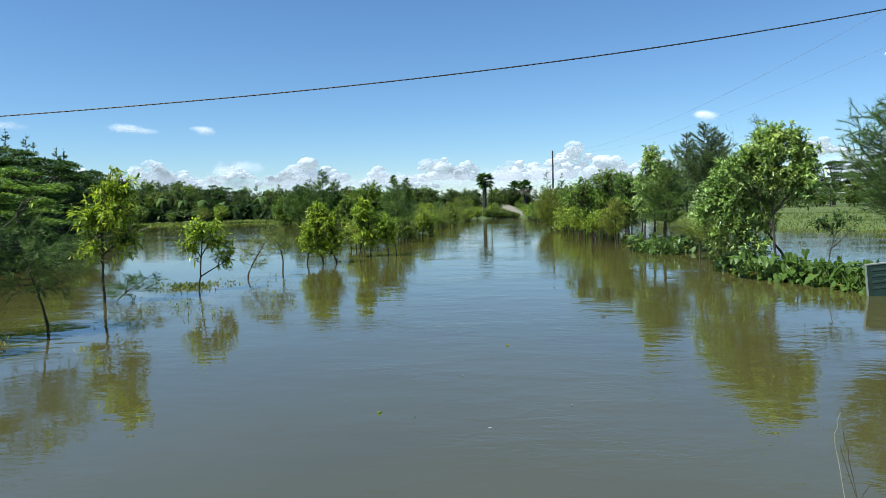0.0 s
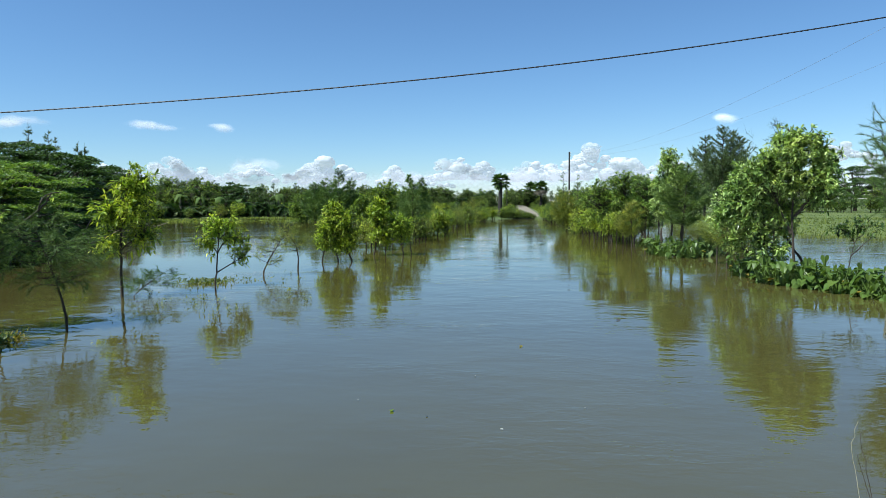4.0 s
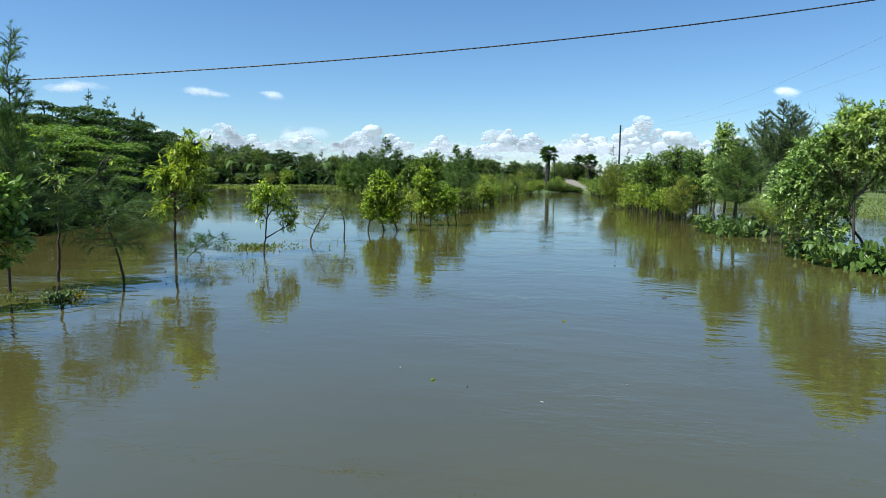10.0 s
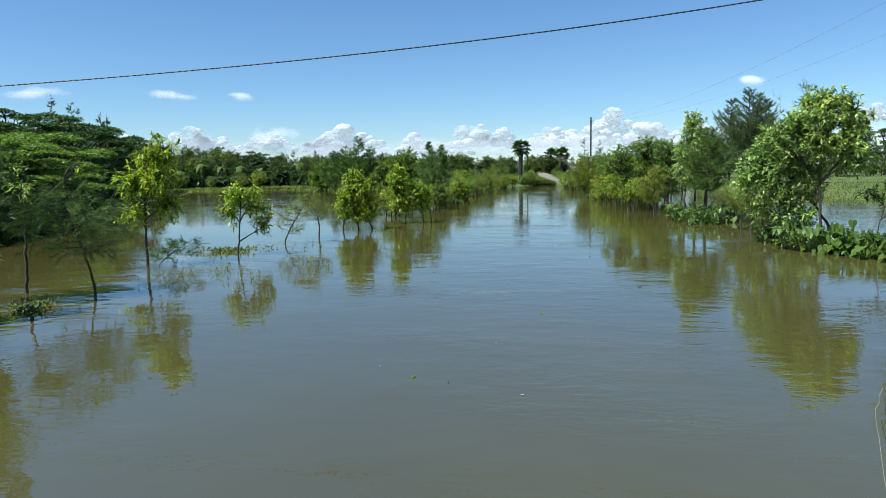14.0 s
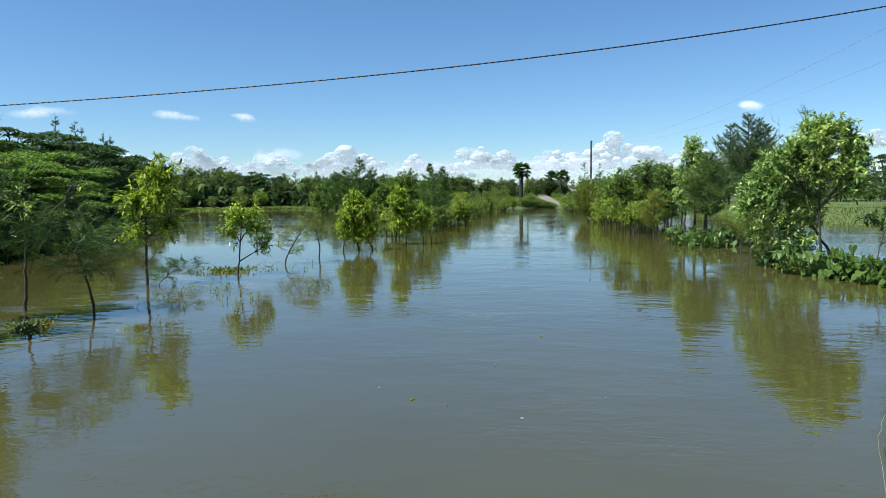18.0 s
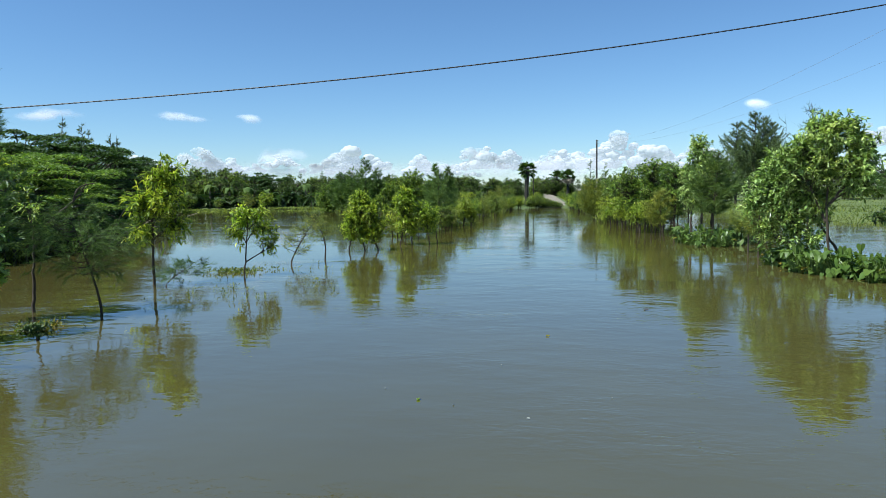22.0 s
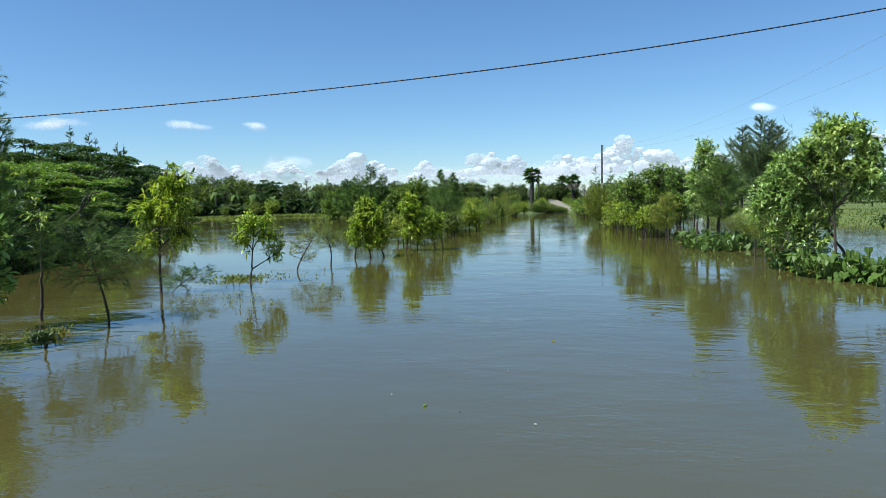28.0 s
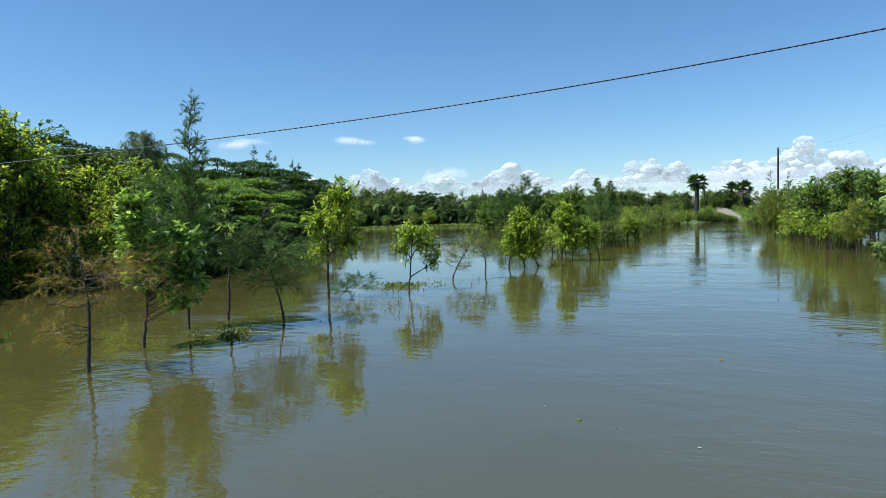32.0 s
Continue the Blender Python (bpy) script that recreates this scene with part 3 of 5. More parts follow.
def wisp_cloud(az, el, wide, tall, wisps, seed):
    rng = np.random.default_rng(seed)
    far = 2450.0
    k = far * math.pi / 180
    root = thing("cloud", "thin soft sheet of cloud or painted haze low in the blue sky", "cloud", "thin clouds over the horizon")
    root.matrix_world = Matrix.Translation(spot(az, far, 1.7 + far * math.tan(radians(el)))) @ pose(0, 0, 0, 0, 0, -az)
    ring = np.linspace(0, 2 * np.pi, 20, endpoint=False)
    v = np.concatenate([[[0, -0.12, 0]]] + [np.stack([q * np.cos(ring), np.full(20, -0.12 * (1 - q / 1.6)), q * np.sin(ring)], 1) for q in (0.5, 1.0, 1.6)])
    f = [[0, 1 + (i + 1) % 20, 1 + i] for i in range(20)]
    for b in (1, 21):
        for i in range(20):
            j = (i + 1) % 20
            f += [[b + i, b + j, b + 20 + j], [b + i, b + 20 + j, b + 20 + i]]
    for i in range(wisps):
        u = -1 + 2 * i / (wisps - 1) if wisps > 3 else (i - (wisps - 1) / 2) * 0.5
        # wide ones are painted horizon haze, narrow ones thin cloud
        puff = part("puff", v, f, HAZE if wide > 7 else CLOUD_THIN, root, smooth=True)
        s = (0.5 if wisps <= 3 else 0.3) * rng.uniform(0.7, 1.2)
        puff.location = (u * wide * k * 0.42, i * 9.0, rng.uniform(-0.2, 0.2) * tall * k)
        puff.rotation_euler.x = radians(-35)
        puff.scale = (wide * k * s, 40.0, tall * k * 0.55 * rng.uniform(0.7, 1.1))


def build_cloud(az, el, wide, tall, puffs, seed):
    rng = np.random.default_rng(seed)
    far = 2600.0
    k = far * math.pi / 180
    root = thing("cloud", "white fair-weather cumulus cloud low over the trees", "cloud", "clouds over the horizon")
    root.matrix_world = Matrix.Translation(spot(az, far, 1.7 + far * math.tan(radians(el)))) @ pose(0, 0, 0, 0, 0, -az)
    for i in range(int(puffs * 2.0)):
        u = rng.uniform(-1, 1)
        top = (1 - abs(u) ** 1.6)
        r = min(tall, 1.9) * k * rng.uniform(0.09, 0.26) * (0.55 + 0.45 * top)
        c = np.array([u * wide * k * 0.5, rng.uniform(-0.25, 0.25) * wide * k * 0.5, -0.45 * tall * k + rng.uniform(0, 1) ** 1.15 * top * tall * k * 0.85])
        v = BALL_V.copy()
        bump = np.array([noise.fractal(Vector(q * 2.6) + Vector((i * 7.1, seed * 3.3, 0)), 0.8, 2.1, 5) for q in v])
        v *= (1 + 0.34 * bump)[:, None]
        v = v * [r * 1.7, r * 1.2, r]
        part("puff", v + c, BALL_F, CLOUD, root, smooth=True)


CLOUDS = [(-29.0, 3.2, 4.2, 1.7, 16), (-26.2, 2.6, 5.0, 1.2, 16), (-22.8, 3.0, 4.0, 1.0, 12), (-16.2, 3.2, 6.2, 2.0, 26), (-18.5, 2.5, 5.0, 1.2, 16), (-10.6, 2.6, 2.6, 1.6, 14), (-5.2, 3.2, 5.0, 2.1, 24), (-2.6, 2.9, 2.4, 1.6, 12),
          (-8.0, 2.0, 6.0, 1.1, 16), (1.6, 2.9, 5.2, 1.8, 24), (6.4, 3.4, 6.6, 3.0, 34), (4.2, 3.2, 3.4, 2.2, 16), (9.4, 2.8, 4.0, 1.9, 18), (12.8, 3.1, 3.0, 1.3, 12), (24.0, 3.8, 6.0, 1.6, 20), (30.5, 10.3, 2.4, 1.4, 12), (-33.5, 2.6, 6.0, 1.4, 16)]
THIN = [(-30.1, 6.45, 3.4, 1.1, 3), (-24.8, 6.35, 2.2, 1.0, 2), (-22.6, 3.3, 4.0, 1.5, 2), (16.9, 6.4, 1.9, 1.0, 2), (-39.5, 6.3, 3.2, 1.2, 3), (6.5, 1.7, 16.0, 2.7, 4),
        (-7.0, 1.7, 18.0, 2.7, 4), (-24.0, 1.8, 18.0, 2.7, 4), (22.0, 2.0, 16.0, 2.7, 4), (-39.0, 3.0, 8.0, 2.2, 3)]
for i, c in enumerate(CLOUDS):
    build_cloud(*c, seed=100 + i)
for i, c in enumerate(THIN):
    wisp_cloud(*c, seed=140 + i)


def facing(root, az):
    """Turns a thing so that its own x axis runs across the line of sight from the road."""
    root.rotation_euler.z = -radians(az)
    return root


# ---- saplings along the drowned verge, left of the road ----
def verge_left():
    casuarina("she_oak_sapling", "thin she-oak sapling with sparse rusty drying shoots, standing in the flood", spot(-51.8, 8.5), 1.75, 0.95, 11,
              NEEDLE_DRY, branches=40, shoots=90, shoot=0.2, thin=0.005, lean=(-0.12, 0.0), bow=0.6, low=0.22, rise=0.12, radius=0.026, droop=0.3, shape=0.35)
    facing(broad_tree("glossy_sapling", "bushy sapling with glossy rounded leaves, its foot under water", "sapling", spot(-47.8, 9.7),
                      [[(0, 0, 0), (0.06, 0, 0.4), (0.1, 0, 0.72), (0.02, 0, 1.5), (0.0, 0, 2.2)], [(0.1, 0, 0.7), (0.4, 0, 0.95), (0.62, 0, 1.5)]],
                      [(-0.04, 0, 1.88, 0.26, 0.26, 0.34), (-0.02, 0, 1.38, 0.38, 0.34, 0.4), (0.05, 0, 0.98, 0.32, 0.3, 0.24), (0.58, 0, 1.38, 0.3, 0.3, 0.32), (0.6, 0, 0.86, 0.3, 0.3, 0.38)],
                      0.125, LEAF_GLOSSY, 250, 9, 12, width=0.44, droop=0.05, radius=0.024), -47.8)
    facing(casuarina("she_oak", "tall young she-oak with a spire of feathery branches, in the flood", spot(-44.3, 10.9), 3.62, 1.3, 13, NEEDLE,
                     branches=120, shoots=700, shoot=0.2, thin=0.005, lean=(0.19, 0), low=0.25, rise=1.1, radius=0.026, shape=1.9), -44)
    facing(broad_tree("leaning_sapling", "slender pale sapling with a leaning bare branch, in the flood", "sapling", spot(-41.1, 11.6),
                      [[(0, 0, 0), (0.02, 0, 0.5), (0.05, 0, 1.0), (0.05, 0, 1.4)], [(0.05, 0, 1.0), (0.3, 0, 1.4), (0.68, 0, 1.75), (0.8, 0, 1.95)]],
                      [(0.05, 0, 1.5, 0.3, 0.3, 0.35), (0.85, 0, 1.95, 0.25, 0.25, 0.2)], 0.09, LEAF_GLOSSY, 10, 6, 14, radius=0.028), -41.1)
    facing(casuarina("she_oak_sapling", "small feathery dark green she-oak sapling standing in the flood", spot(-36.6, 10.9), 1.6, 0.95, 15, NEEDLE,
                     branches=54, shoots=230, shoot=0.2, thin=0.005, lean=(-0.4, 0), low=0.36, rise=0.3, shape=0.4, radius=0.022, droop=0.3), -36)
    facing(broad_tree("long_leaf_sapling", "slim sapling with long drooping yellow-green leaves, in the flood", "sapling", spot(-32.8, 13.8),
                      [[(0, 0, 0), (0.02, 0, 0.7), (0.05, 0, 1.4), (0.25, 0, 2.45)]],
                      [(0.2, 0, 1.75, 0.55, 0.5, 0.4), (0.42, 0, 2.2, 0.38, 0.38, 0.36), (-0.2, 0, 1.0, 0.4, 0.35, 0.24), (0.5, 0, 1.2, 0.38, 0.35, 0.4), (-0.15, 0, 1.6, 0.35, 0.3, 0.3), (0.1, 0, 2.2, 0.25, 0.25, 0.2)],
                      0.135, LEAF_YELLOW, 200, 9, 16, width=0.25, droop=0.2, radius=0.03), -32.8)
    facing(casuarina("she_oak_sapling", "low feathery she-oak shoot spreading just above the water", spot(-32.0, 13.5), 0.55, 0.6, 17, NEEDLE,
                     branches=22, shoots=150, shoot=0.15, thin=0.006, lean=(0.75, 0), low=0.25, rise=0.2, radius=0.012), -32)
    facing(broad_tree("yellow_sapling", "small sapling with drooping yellow-green leaves, in the flood", "sapling", spot(-25.75, 14.5),
                      [[(0, 0, 0), (0.05, 0, 0.5), (0.1, 0, 1.0), (0.15, 0, 1.55)]],
                      [(0.05, 0, 1.28, 0.36, 0.36, 0.3), (0.5, 0, 0.95, 0.26, 0.3, 0.32), (-0.15, 0, 0.95, 0.26, 0.25, 0.22), (0.62, 0, 0.58, 0.14, 0.2, 0.22), (0.35, 0, 1.35, 0.2, 0.2, 0.2)],
                      0.125, LEAF_YELLOW, 92, 8, 18, width=0.3, droop=0.2, radius=0.02), -25.7)
    facing(casuarina("she_oak_sapling", "leaning pale green she-oak sapling in the flood", spot(-21.9, 16.4), 1.25, 0.6, 19, NEEDLE_PALE,
                     branches=36, shoots=80, shoot=0.2, thin=0.006, lean=(0.75, 0), low=0.22, rise=0.3, radius=0.024), -22)
    facing(casuarina("she_oak_sapling", "crooked pale green she-oak sapling in the flood", spot(-19.0, 17.5), 1.25, 0.55, 20, NEEDLE_PALE,
                     branches=40, shoots=90, shoot=0.2, thin=0.006, lean=(-0.4, 0), low=0.38, rise=0.5, radius=0.026, bow=0.7), -19)
    facing(broad_tree("yellow_sapling", "dense many-stemmed sapling with yellow-green leaves, in the flood", "sapling", spot(-15.6, 19.8),
                      [[(-0.46, 0, 0), (-0.36, 0, 0.35), (-0.2, 0, 1.0)], [(0.06, 0, 0), (-0.06, 0, 0.4), (0.0, 0, 1.7)], [(0.46, 0, 0), (0.3, 0, 0.35), (0.3, 0, 1.1)]],
                      [(-0.02, 0, 1.25, 0.56, 0.55, 0.42), (0.36, 0, 0.75, 0.42, 0.42, 0.38), (-0.34, 0, 0.8, 0.42, 0.42, 0.38), (0.05, 0, 0.5, 0.5, 0.45, 0.24), (-0.05, 0, 1.62, 0.34, 0.34, 0.26)],
                      0.115, LEAF_YELLOW, 420, 9, 21, width=0.34, droop=0.15, radius=0.026), -15.5)
    facing(broad_tree("yellow_sapling", "many-stemmed sapling turning yellow, in the flood", "sapling", spot(-11.1, 21.8),
                      [[(-0.5, 0, 0), (-0.4, 0, 0.4), (-0.3, 0, 1.4)], [(-0.1, 0, 0), (-0.1, 0, 0.5), (-0.2, 0, 1.8)], [(0.5, 0, 0), (0.45, 0, 0.4), (0.4, 0, 1.2)], [(0.75, 0, 0), (0.7, 0, 0.8)]],
                      [(-0.32, 0, 1.4, 0.46, 0.5, 0.42), (0.38, 0, 1.05, 0.48, 0.5, 0.42), (-0.1, 0, 0.72, 0.62, 0.5, 0.32), (-0.28, 0, 1.78, 0.24, 0.26, 0.22), (0.62, 0, 0.66, 0.28, 0.3, 0.28)],
                      0.115, LEAF_YELLOW, 400, 9, 22, width=0.34, droop=0.15, radius=0.024), -11.1)
    facing(casuarina("she_oak", "dark feathery young she-oak among the drowned saplings", spot(-8.9, 33.0), 2.95, 1.1, 23, NEEDLE,
                     branches=90, shoots=120, shoot=0.32, thin=0.013, low=0.08, rise=0.8, radius=0.035), -9)
    facing(broad_tree("yellow_sapling", "low yellow-green sapling bush on the drowned verge", "sapling", spot(-6.8, 34.5),
                      [[(0, 0, 0), (0.1, 0, 0.5), (0.1, 0, 1.2)], [(0.4, 0, 0), (0.4, 0, 0.9)]], [(0.1, 0, 0.85, 0.65, 0.6, 0.6), (0.5, 0, 0.6, 0.4, 0.4, 0.4)],
                      0.13, LEAF_YELLOW, 260, 9, 24, width=0.35, droop=0.15, fine=False), -6.8)


# ---- trees and taro on the right-hand verge ----
def verge_right():
    facing(broad_tree("long_leaf_tree", "young tree with a full crown of long glossy drooping leaves", "tree", spot(22.2, 15.4),
                      [[(0, 0, 0), (-0.02, 0, 0.6), (-0.08, 0, 1.3), (-0.05, 0, 2.0), (0.0, 0, 3.0)], [(-0.08, 0, 1.0), (-0.35, 0, 1.6), (-0.55, 0, 2.4)], [(-0.05, 0, 1.3), (0.3, 0, 1.8), (0.55, 0, 2.3)]],
                      [(-0.1, 0, 2.72, 0.62, 0.6, 0.4), (0.5, 0, 2.05, 0.4, 0.5, 0.52), (0.0, 0, 2.15, 0.62, 0.6, 0.42), (-0.62, 0, 2.3, 0.5, 0.55, 0.45), (0.36, 0, 2.68, 0.38, 0.4, 0.32), (-0.02, 0, 3.02, 0.22, 0.25, 0.2),
                       (0.48, 0, 3.0, 0.14, 0.2, 0.2), (-0.3, 0, 3.12, 0.09, 0.12, 0.16), (0.22, 0, 3.1, 0.1, 0.12, 0.18), (0.78, 0, 2.6, 0.1, 0.12, 0.14), (0.62, 0, 1.62, 0.26, 0.3, 0.24), (-0.35, 0, 2.85, 0.3, 0.3, 0.25)],
                      0.118, LEAF_MANGO, 640, 11, 31, width=0.32, droop=0.12, radius=0.032), 22)
    facing(broad_tree("long_leaf_tree", "young many-stemmed tree with long glossy leaves over the taro", "tree", spot(20.1, 15.7),
                      [[(0, 0, 0), (0, 0, 0.7), (-0.05, 0, 1.6), (-0.2, 0, 2.2)], [(0.45, 0, 0.0), (0.2, 0, 0.6), (-0.3, 0, 1.2), (-0.6, 0, 1.8)], [(0.9, 0, 0.1), (0.45, 0, 0.8), (0.2, 0, 1.4)]],
                      [(-0.68, 0, 1.62, 0.48, 0.5, 0.5), (-0.15, 0, 1.6, 0.58, 0.55, 0.5), (-0.32, 0, 2.1, 0.5, 0.5, 0.38), (-0.3, 0, 1.0, 0.6, 0.5, 0.36), (0.32, 0, 1.4, 0.42, 0.45, 0.42), (0.1, 0, 0.62, 0.5, 0.45, 0.22), (-0.6, 0, 0.75, 0.34, 0.35, 0.22), (-0.95, 0, 1.2, 0.26, 0.3, 0.28), (-0.55, 0, 2.35, 0.26, 0.3, 0.22)],
                      0.118, LEAF_MANGO, 560, 11, 32, width=0.32, droop=0.12, radius=0.034), 20)
    facing(casuarina("she_oak", "wispy she-oak rising behind the long-leaved trees", spot(20.7, 17.2), 3.6, 1.0, 33, NEEDLE, branches=50, shoots=60,
                     shoot=0.28, thin=0.007, low=0.25, rise=1.0, radius=0.03), 21)
    facing(casuarina("she_oak", "broad feathery she-oak on the drowned verge", spot(30.2, 13.4), 3.5, 1.55, 34, NEEDLE, branches=150, shoots=560,
                     shoot=0.17, thin=0.0045, low=0.36, rise=0.6, radius=0.05, shape=0.9), 30)
    facing(broad_tree("dark_sapling", "small open sapling with dark leaves behind the taro", "sapling", spot(25.5, 14.8),
                      [[(0, 0, 0), (0.1, 0, 0.6), (0.2, 0, 1.0)], [(0.1, 0, 0.6), (0.45, 0, 1.0)]], [(-0.05, 0, 1.1, 0.35, 0.3, 0.16), (0.3, 0, 1.2, 0.3, 0.3, 0.15)],
                      0.10, LEAF_DARK, 24, 7, 35, width=0.4, droop=0.1, radius=0.012, limb=0.006), 25.5)
    facing(casuarina("she_oak_sapling", "small pale she-oak sapling with two stems in the water", spot(16.6, 18.9), 1.5, 0.6, 36, NEEDLE_PALE,
                     branches=44, shoots=110, shoot=0.22, thin=0.008, low=0.3, rise=0.6, radius=0.024), 17)
    facing(casuarina("she_oak_sapling", "small pale she-oak sapling in the water", spot(17.35, 17.6), 1.4, 0.6, 37, NEEDLE_PALE,
                     branches=40, shoots=110, shoot=0.22, thin=0.008, low=0.3, rise=0.6, radius=0.024), 17)
    facing(broad_tree("long_leaf_tree", "young tree with long drooping leaves on a taro mound", "tree", spot(13.0, 22.3),
                      [[(0, 0, 0), (0.05, 0, 0.8), (0.0, 0, 1.6), (-0.02, 0, 3.3)], [(0.3, 0, 0), (0.35, 0, 0.9), (0.5, 0, 1.9)], [(-0.3, 0, 0), (-0.25, 0, 0.9), (-0.25, 0, 1.8)]],
                      [(-0.02, 0, 2.65, 0.5, 0.5, 0.42), (-0.05, 0, 3.12, 0.34, 0.36, 0.34), (-0.25, 0, 2.1, 0.46, 0.5, 0.42), (0.25, 0, 2.2, 0.5, 0.5, 0.4), (-0.1, 0, 1.5, 0.5, 0.5, 0.4), (-0.45, 0, 1.6, 0.24, 0.3, 0.3)],
                      0.13, LEAF_MANGO, 420, 11, 38, width=0.32, droop=0.15, radius=0.045), 12.7)
    facing(casuarina("she_oak", "dark feathery she-oak leaning over a taro mound", spot(13.9, 21.6), 2.85, 1.3, 39, NEEDLE, branches=120, shoots=190,
                     shoot=0.26, thin=0.009, lean=(0.15, 0), low=0.32, rise=0.5, radius=0.04, shape=0.7), 14)
    facing(broad_tree("dark_tree", "dense young tree with feathery dark leaves", "tree", spot(9.2, 28.0),
                      [[(0, 0, 0), (0, 0, 1.0), (0.1, 0, 2.6)], [(0.4, 0, 0), (0.6, 0, 1.0), (0.8, 0, 2.2)], [(-0.4, 0, 0), (-0.7, 0, 1.0), (-1.1, 0, 1.9)]],
                      [(0.05, 0, 2.5, 0.85, 0.8, 0.5), (-0.85, 0, 2.2, 0.75, 0.8, 0.5), (0.75, 0, 2.4, 0.6, 0.7, 0.45), (-1.4, 0, 1.75, 0.45, 0.6, 0.4), (0.0, 0, 1.7, 1.1, 0.9, 0.45), (0.9, 0, 1.7, 0.5, 0.6, 0.5), (-0.6, 0, 1.2, 0.8, 0.7, 0.4)],
                      0.15, LEAF_SHELF, 640, 11, 40, width=0.36, droop=0.12, fine=False, radius=0.05), 9.2)
    facing(broad_tree("dark_tree", "bushy young tree with mid green leaves", "tree", spot(11.0, 26.5),
                      [[(0, 0, 0), (0, 0, 1.0), (0.1, 0, 2.3)], [(0.5, 0, 0), (0.5, 0, 1.2)]],
                      [(-0.1, 0, 2.3, 0.6, 0.6, 0.5), (0.0, 0, 1.5, 0.7, 0.7, 0.55), (-0.4, 0, 1.0, 0.5, 0.5, 0.35)], 0.13, LEAF_SHELF, 400, 10, 41, width=0.32, droop=0.15, fine=False, radius=0.04), 10.8)
    facing(casuarina("she_oak_sapling", "pale feathery she-oak sapling at the water's edge", spot(9.9, 25.4), 1.8, 0.8, 42, NEEDLE_PALE, branches=54, shoots=110,
                     shoot=0.28, thin=0.011, low=0.2, rise=0.6, radius=0.026), 10)
    for az, d, tall, seed in ((7.4, 30.0, 1.5, 43), (8.7, 27.0, 1.3, 47), (6.4, 33.0, 1.4, 48)):
        facing(broad_tree("yellow_sapling", "leafy yellow-green sapling at the water's edge", "sapling", spot(az, d), [[(0, 0, 0), (0, 0, tall * 0.8)], [(0.4, 0, 0), (0.3, 0, tall * 0.6)], [(-0.3, 0, 0), (-0.35, 0, tall * 0.5)]],
                          [(0.0, 0, tall * 0.68, 0.6, 0.6, tall * 0.34), (0.5, 0, tall * 0.5, 0.42, 0.5, tall * 0.3), (-0.45, 0, tall * 0.52, 0.4, 0.45, tall * 0.25), (0.2, 0, tall * 0.95, 0.25, 0.3, tall * 0.15)],
                          0.125, LEAF_YELLOW, 290, 9, seed, width=0.32, droop=0.15, fine=False), az)
    facing(casuarina("she_oak", "bushy she-oak at the water's edge", spot(4.5, 39.5), 2.3, 1.15, 44, NEEDLE_PALE, branches=120, shoots=150, shoot=0.28, thin=0.014,
                     low=0.1, shape=0.5, rise=0.6, radius=0.035), 4)
    facing(broad_tree("dark_tree", "rounded young tree on the verge", "tree", spot(6.2, 38.0), [[(0, 0, 0), (0, 0, 2.0)]],
                      [(0.0, 0, 1.9, 0.9, 0.9, 0.7), (0.3, 0, 1.1, 1.0, 0.9, 0.6), (0.0, 0, 0.45, 1.0, 0.8, 0.35)], 0.15, LEAF_BUSH, 440, 9, 45, width=0.35, droop=0.12, fine=False), 6.2)
    facing(broad_tree("yellow_sapling", "leafy yellow-green sapling by the flooded road", "sapling", spot(5.6, 36.0), [[(0, 0, 0), (0, 0, 1.2)]],
                      [(0.0, 0, 0.95, 0.7, 0.7, 0.6), (0.0, 0, 0.35, 0.8, 0.7, 0.3)], 0.125, LEAF_YELLOW, 230, 8, 46, width=0.35, droop=0.15, fine=False), 5.6)


# ---- further growth along both verges, by copies ----
def shrub(name, label, mat, seed, height=1.6, leaf=0.13, twigs=250):
    return broad_tree(name, label, "shrub", (0, -400, 0), [[(0, 0, 0), (0.05, 0, height * 0.7)], [(0.2, 0.1, 0), (0.35, 0.2, height * 0.55)], [(-0.2, 0, 0), (-0.3, -0.1, height * 0.5)]],
                      [(0, 0, height * 0.62, height * 0.4, height * 0.4, height * 0.36), (0.3, 0.1, height * 0.42, height * 0.38, height * 0.36, height * 0.3),
                       (-0.3, 0, height * 0.4, height * 0.36, height * 0.36, height * 0.28), (0.1, 0, height * 0.28, height * 0.3, height * 0.3, height * 0.14)], leaf, mat, twigs, 9, seed, width=0.36, droop=0.12, fine=False)


def take(source):
    """Removes a pattern plant once its copies stand."""
    for o in (*source.children_recursive, source):
        bpy.data.objects.remove(o)


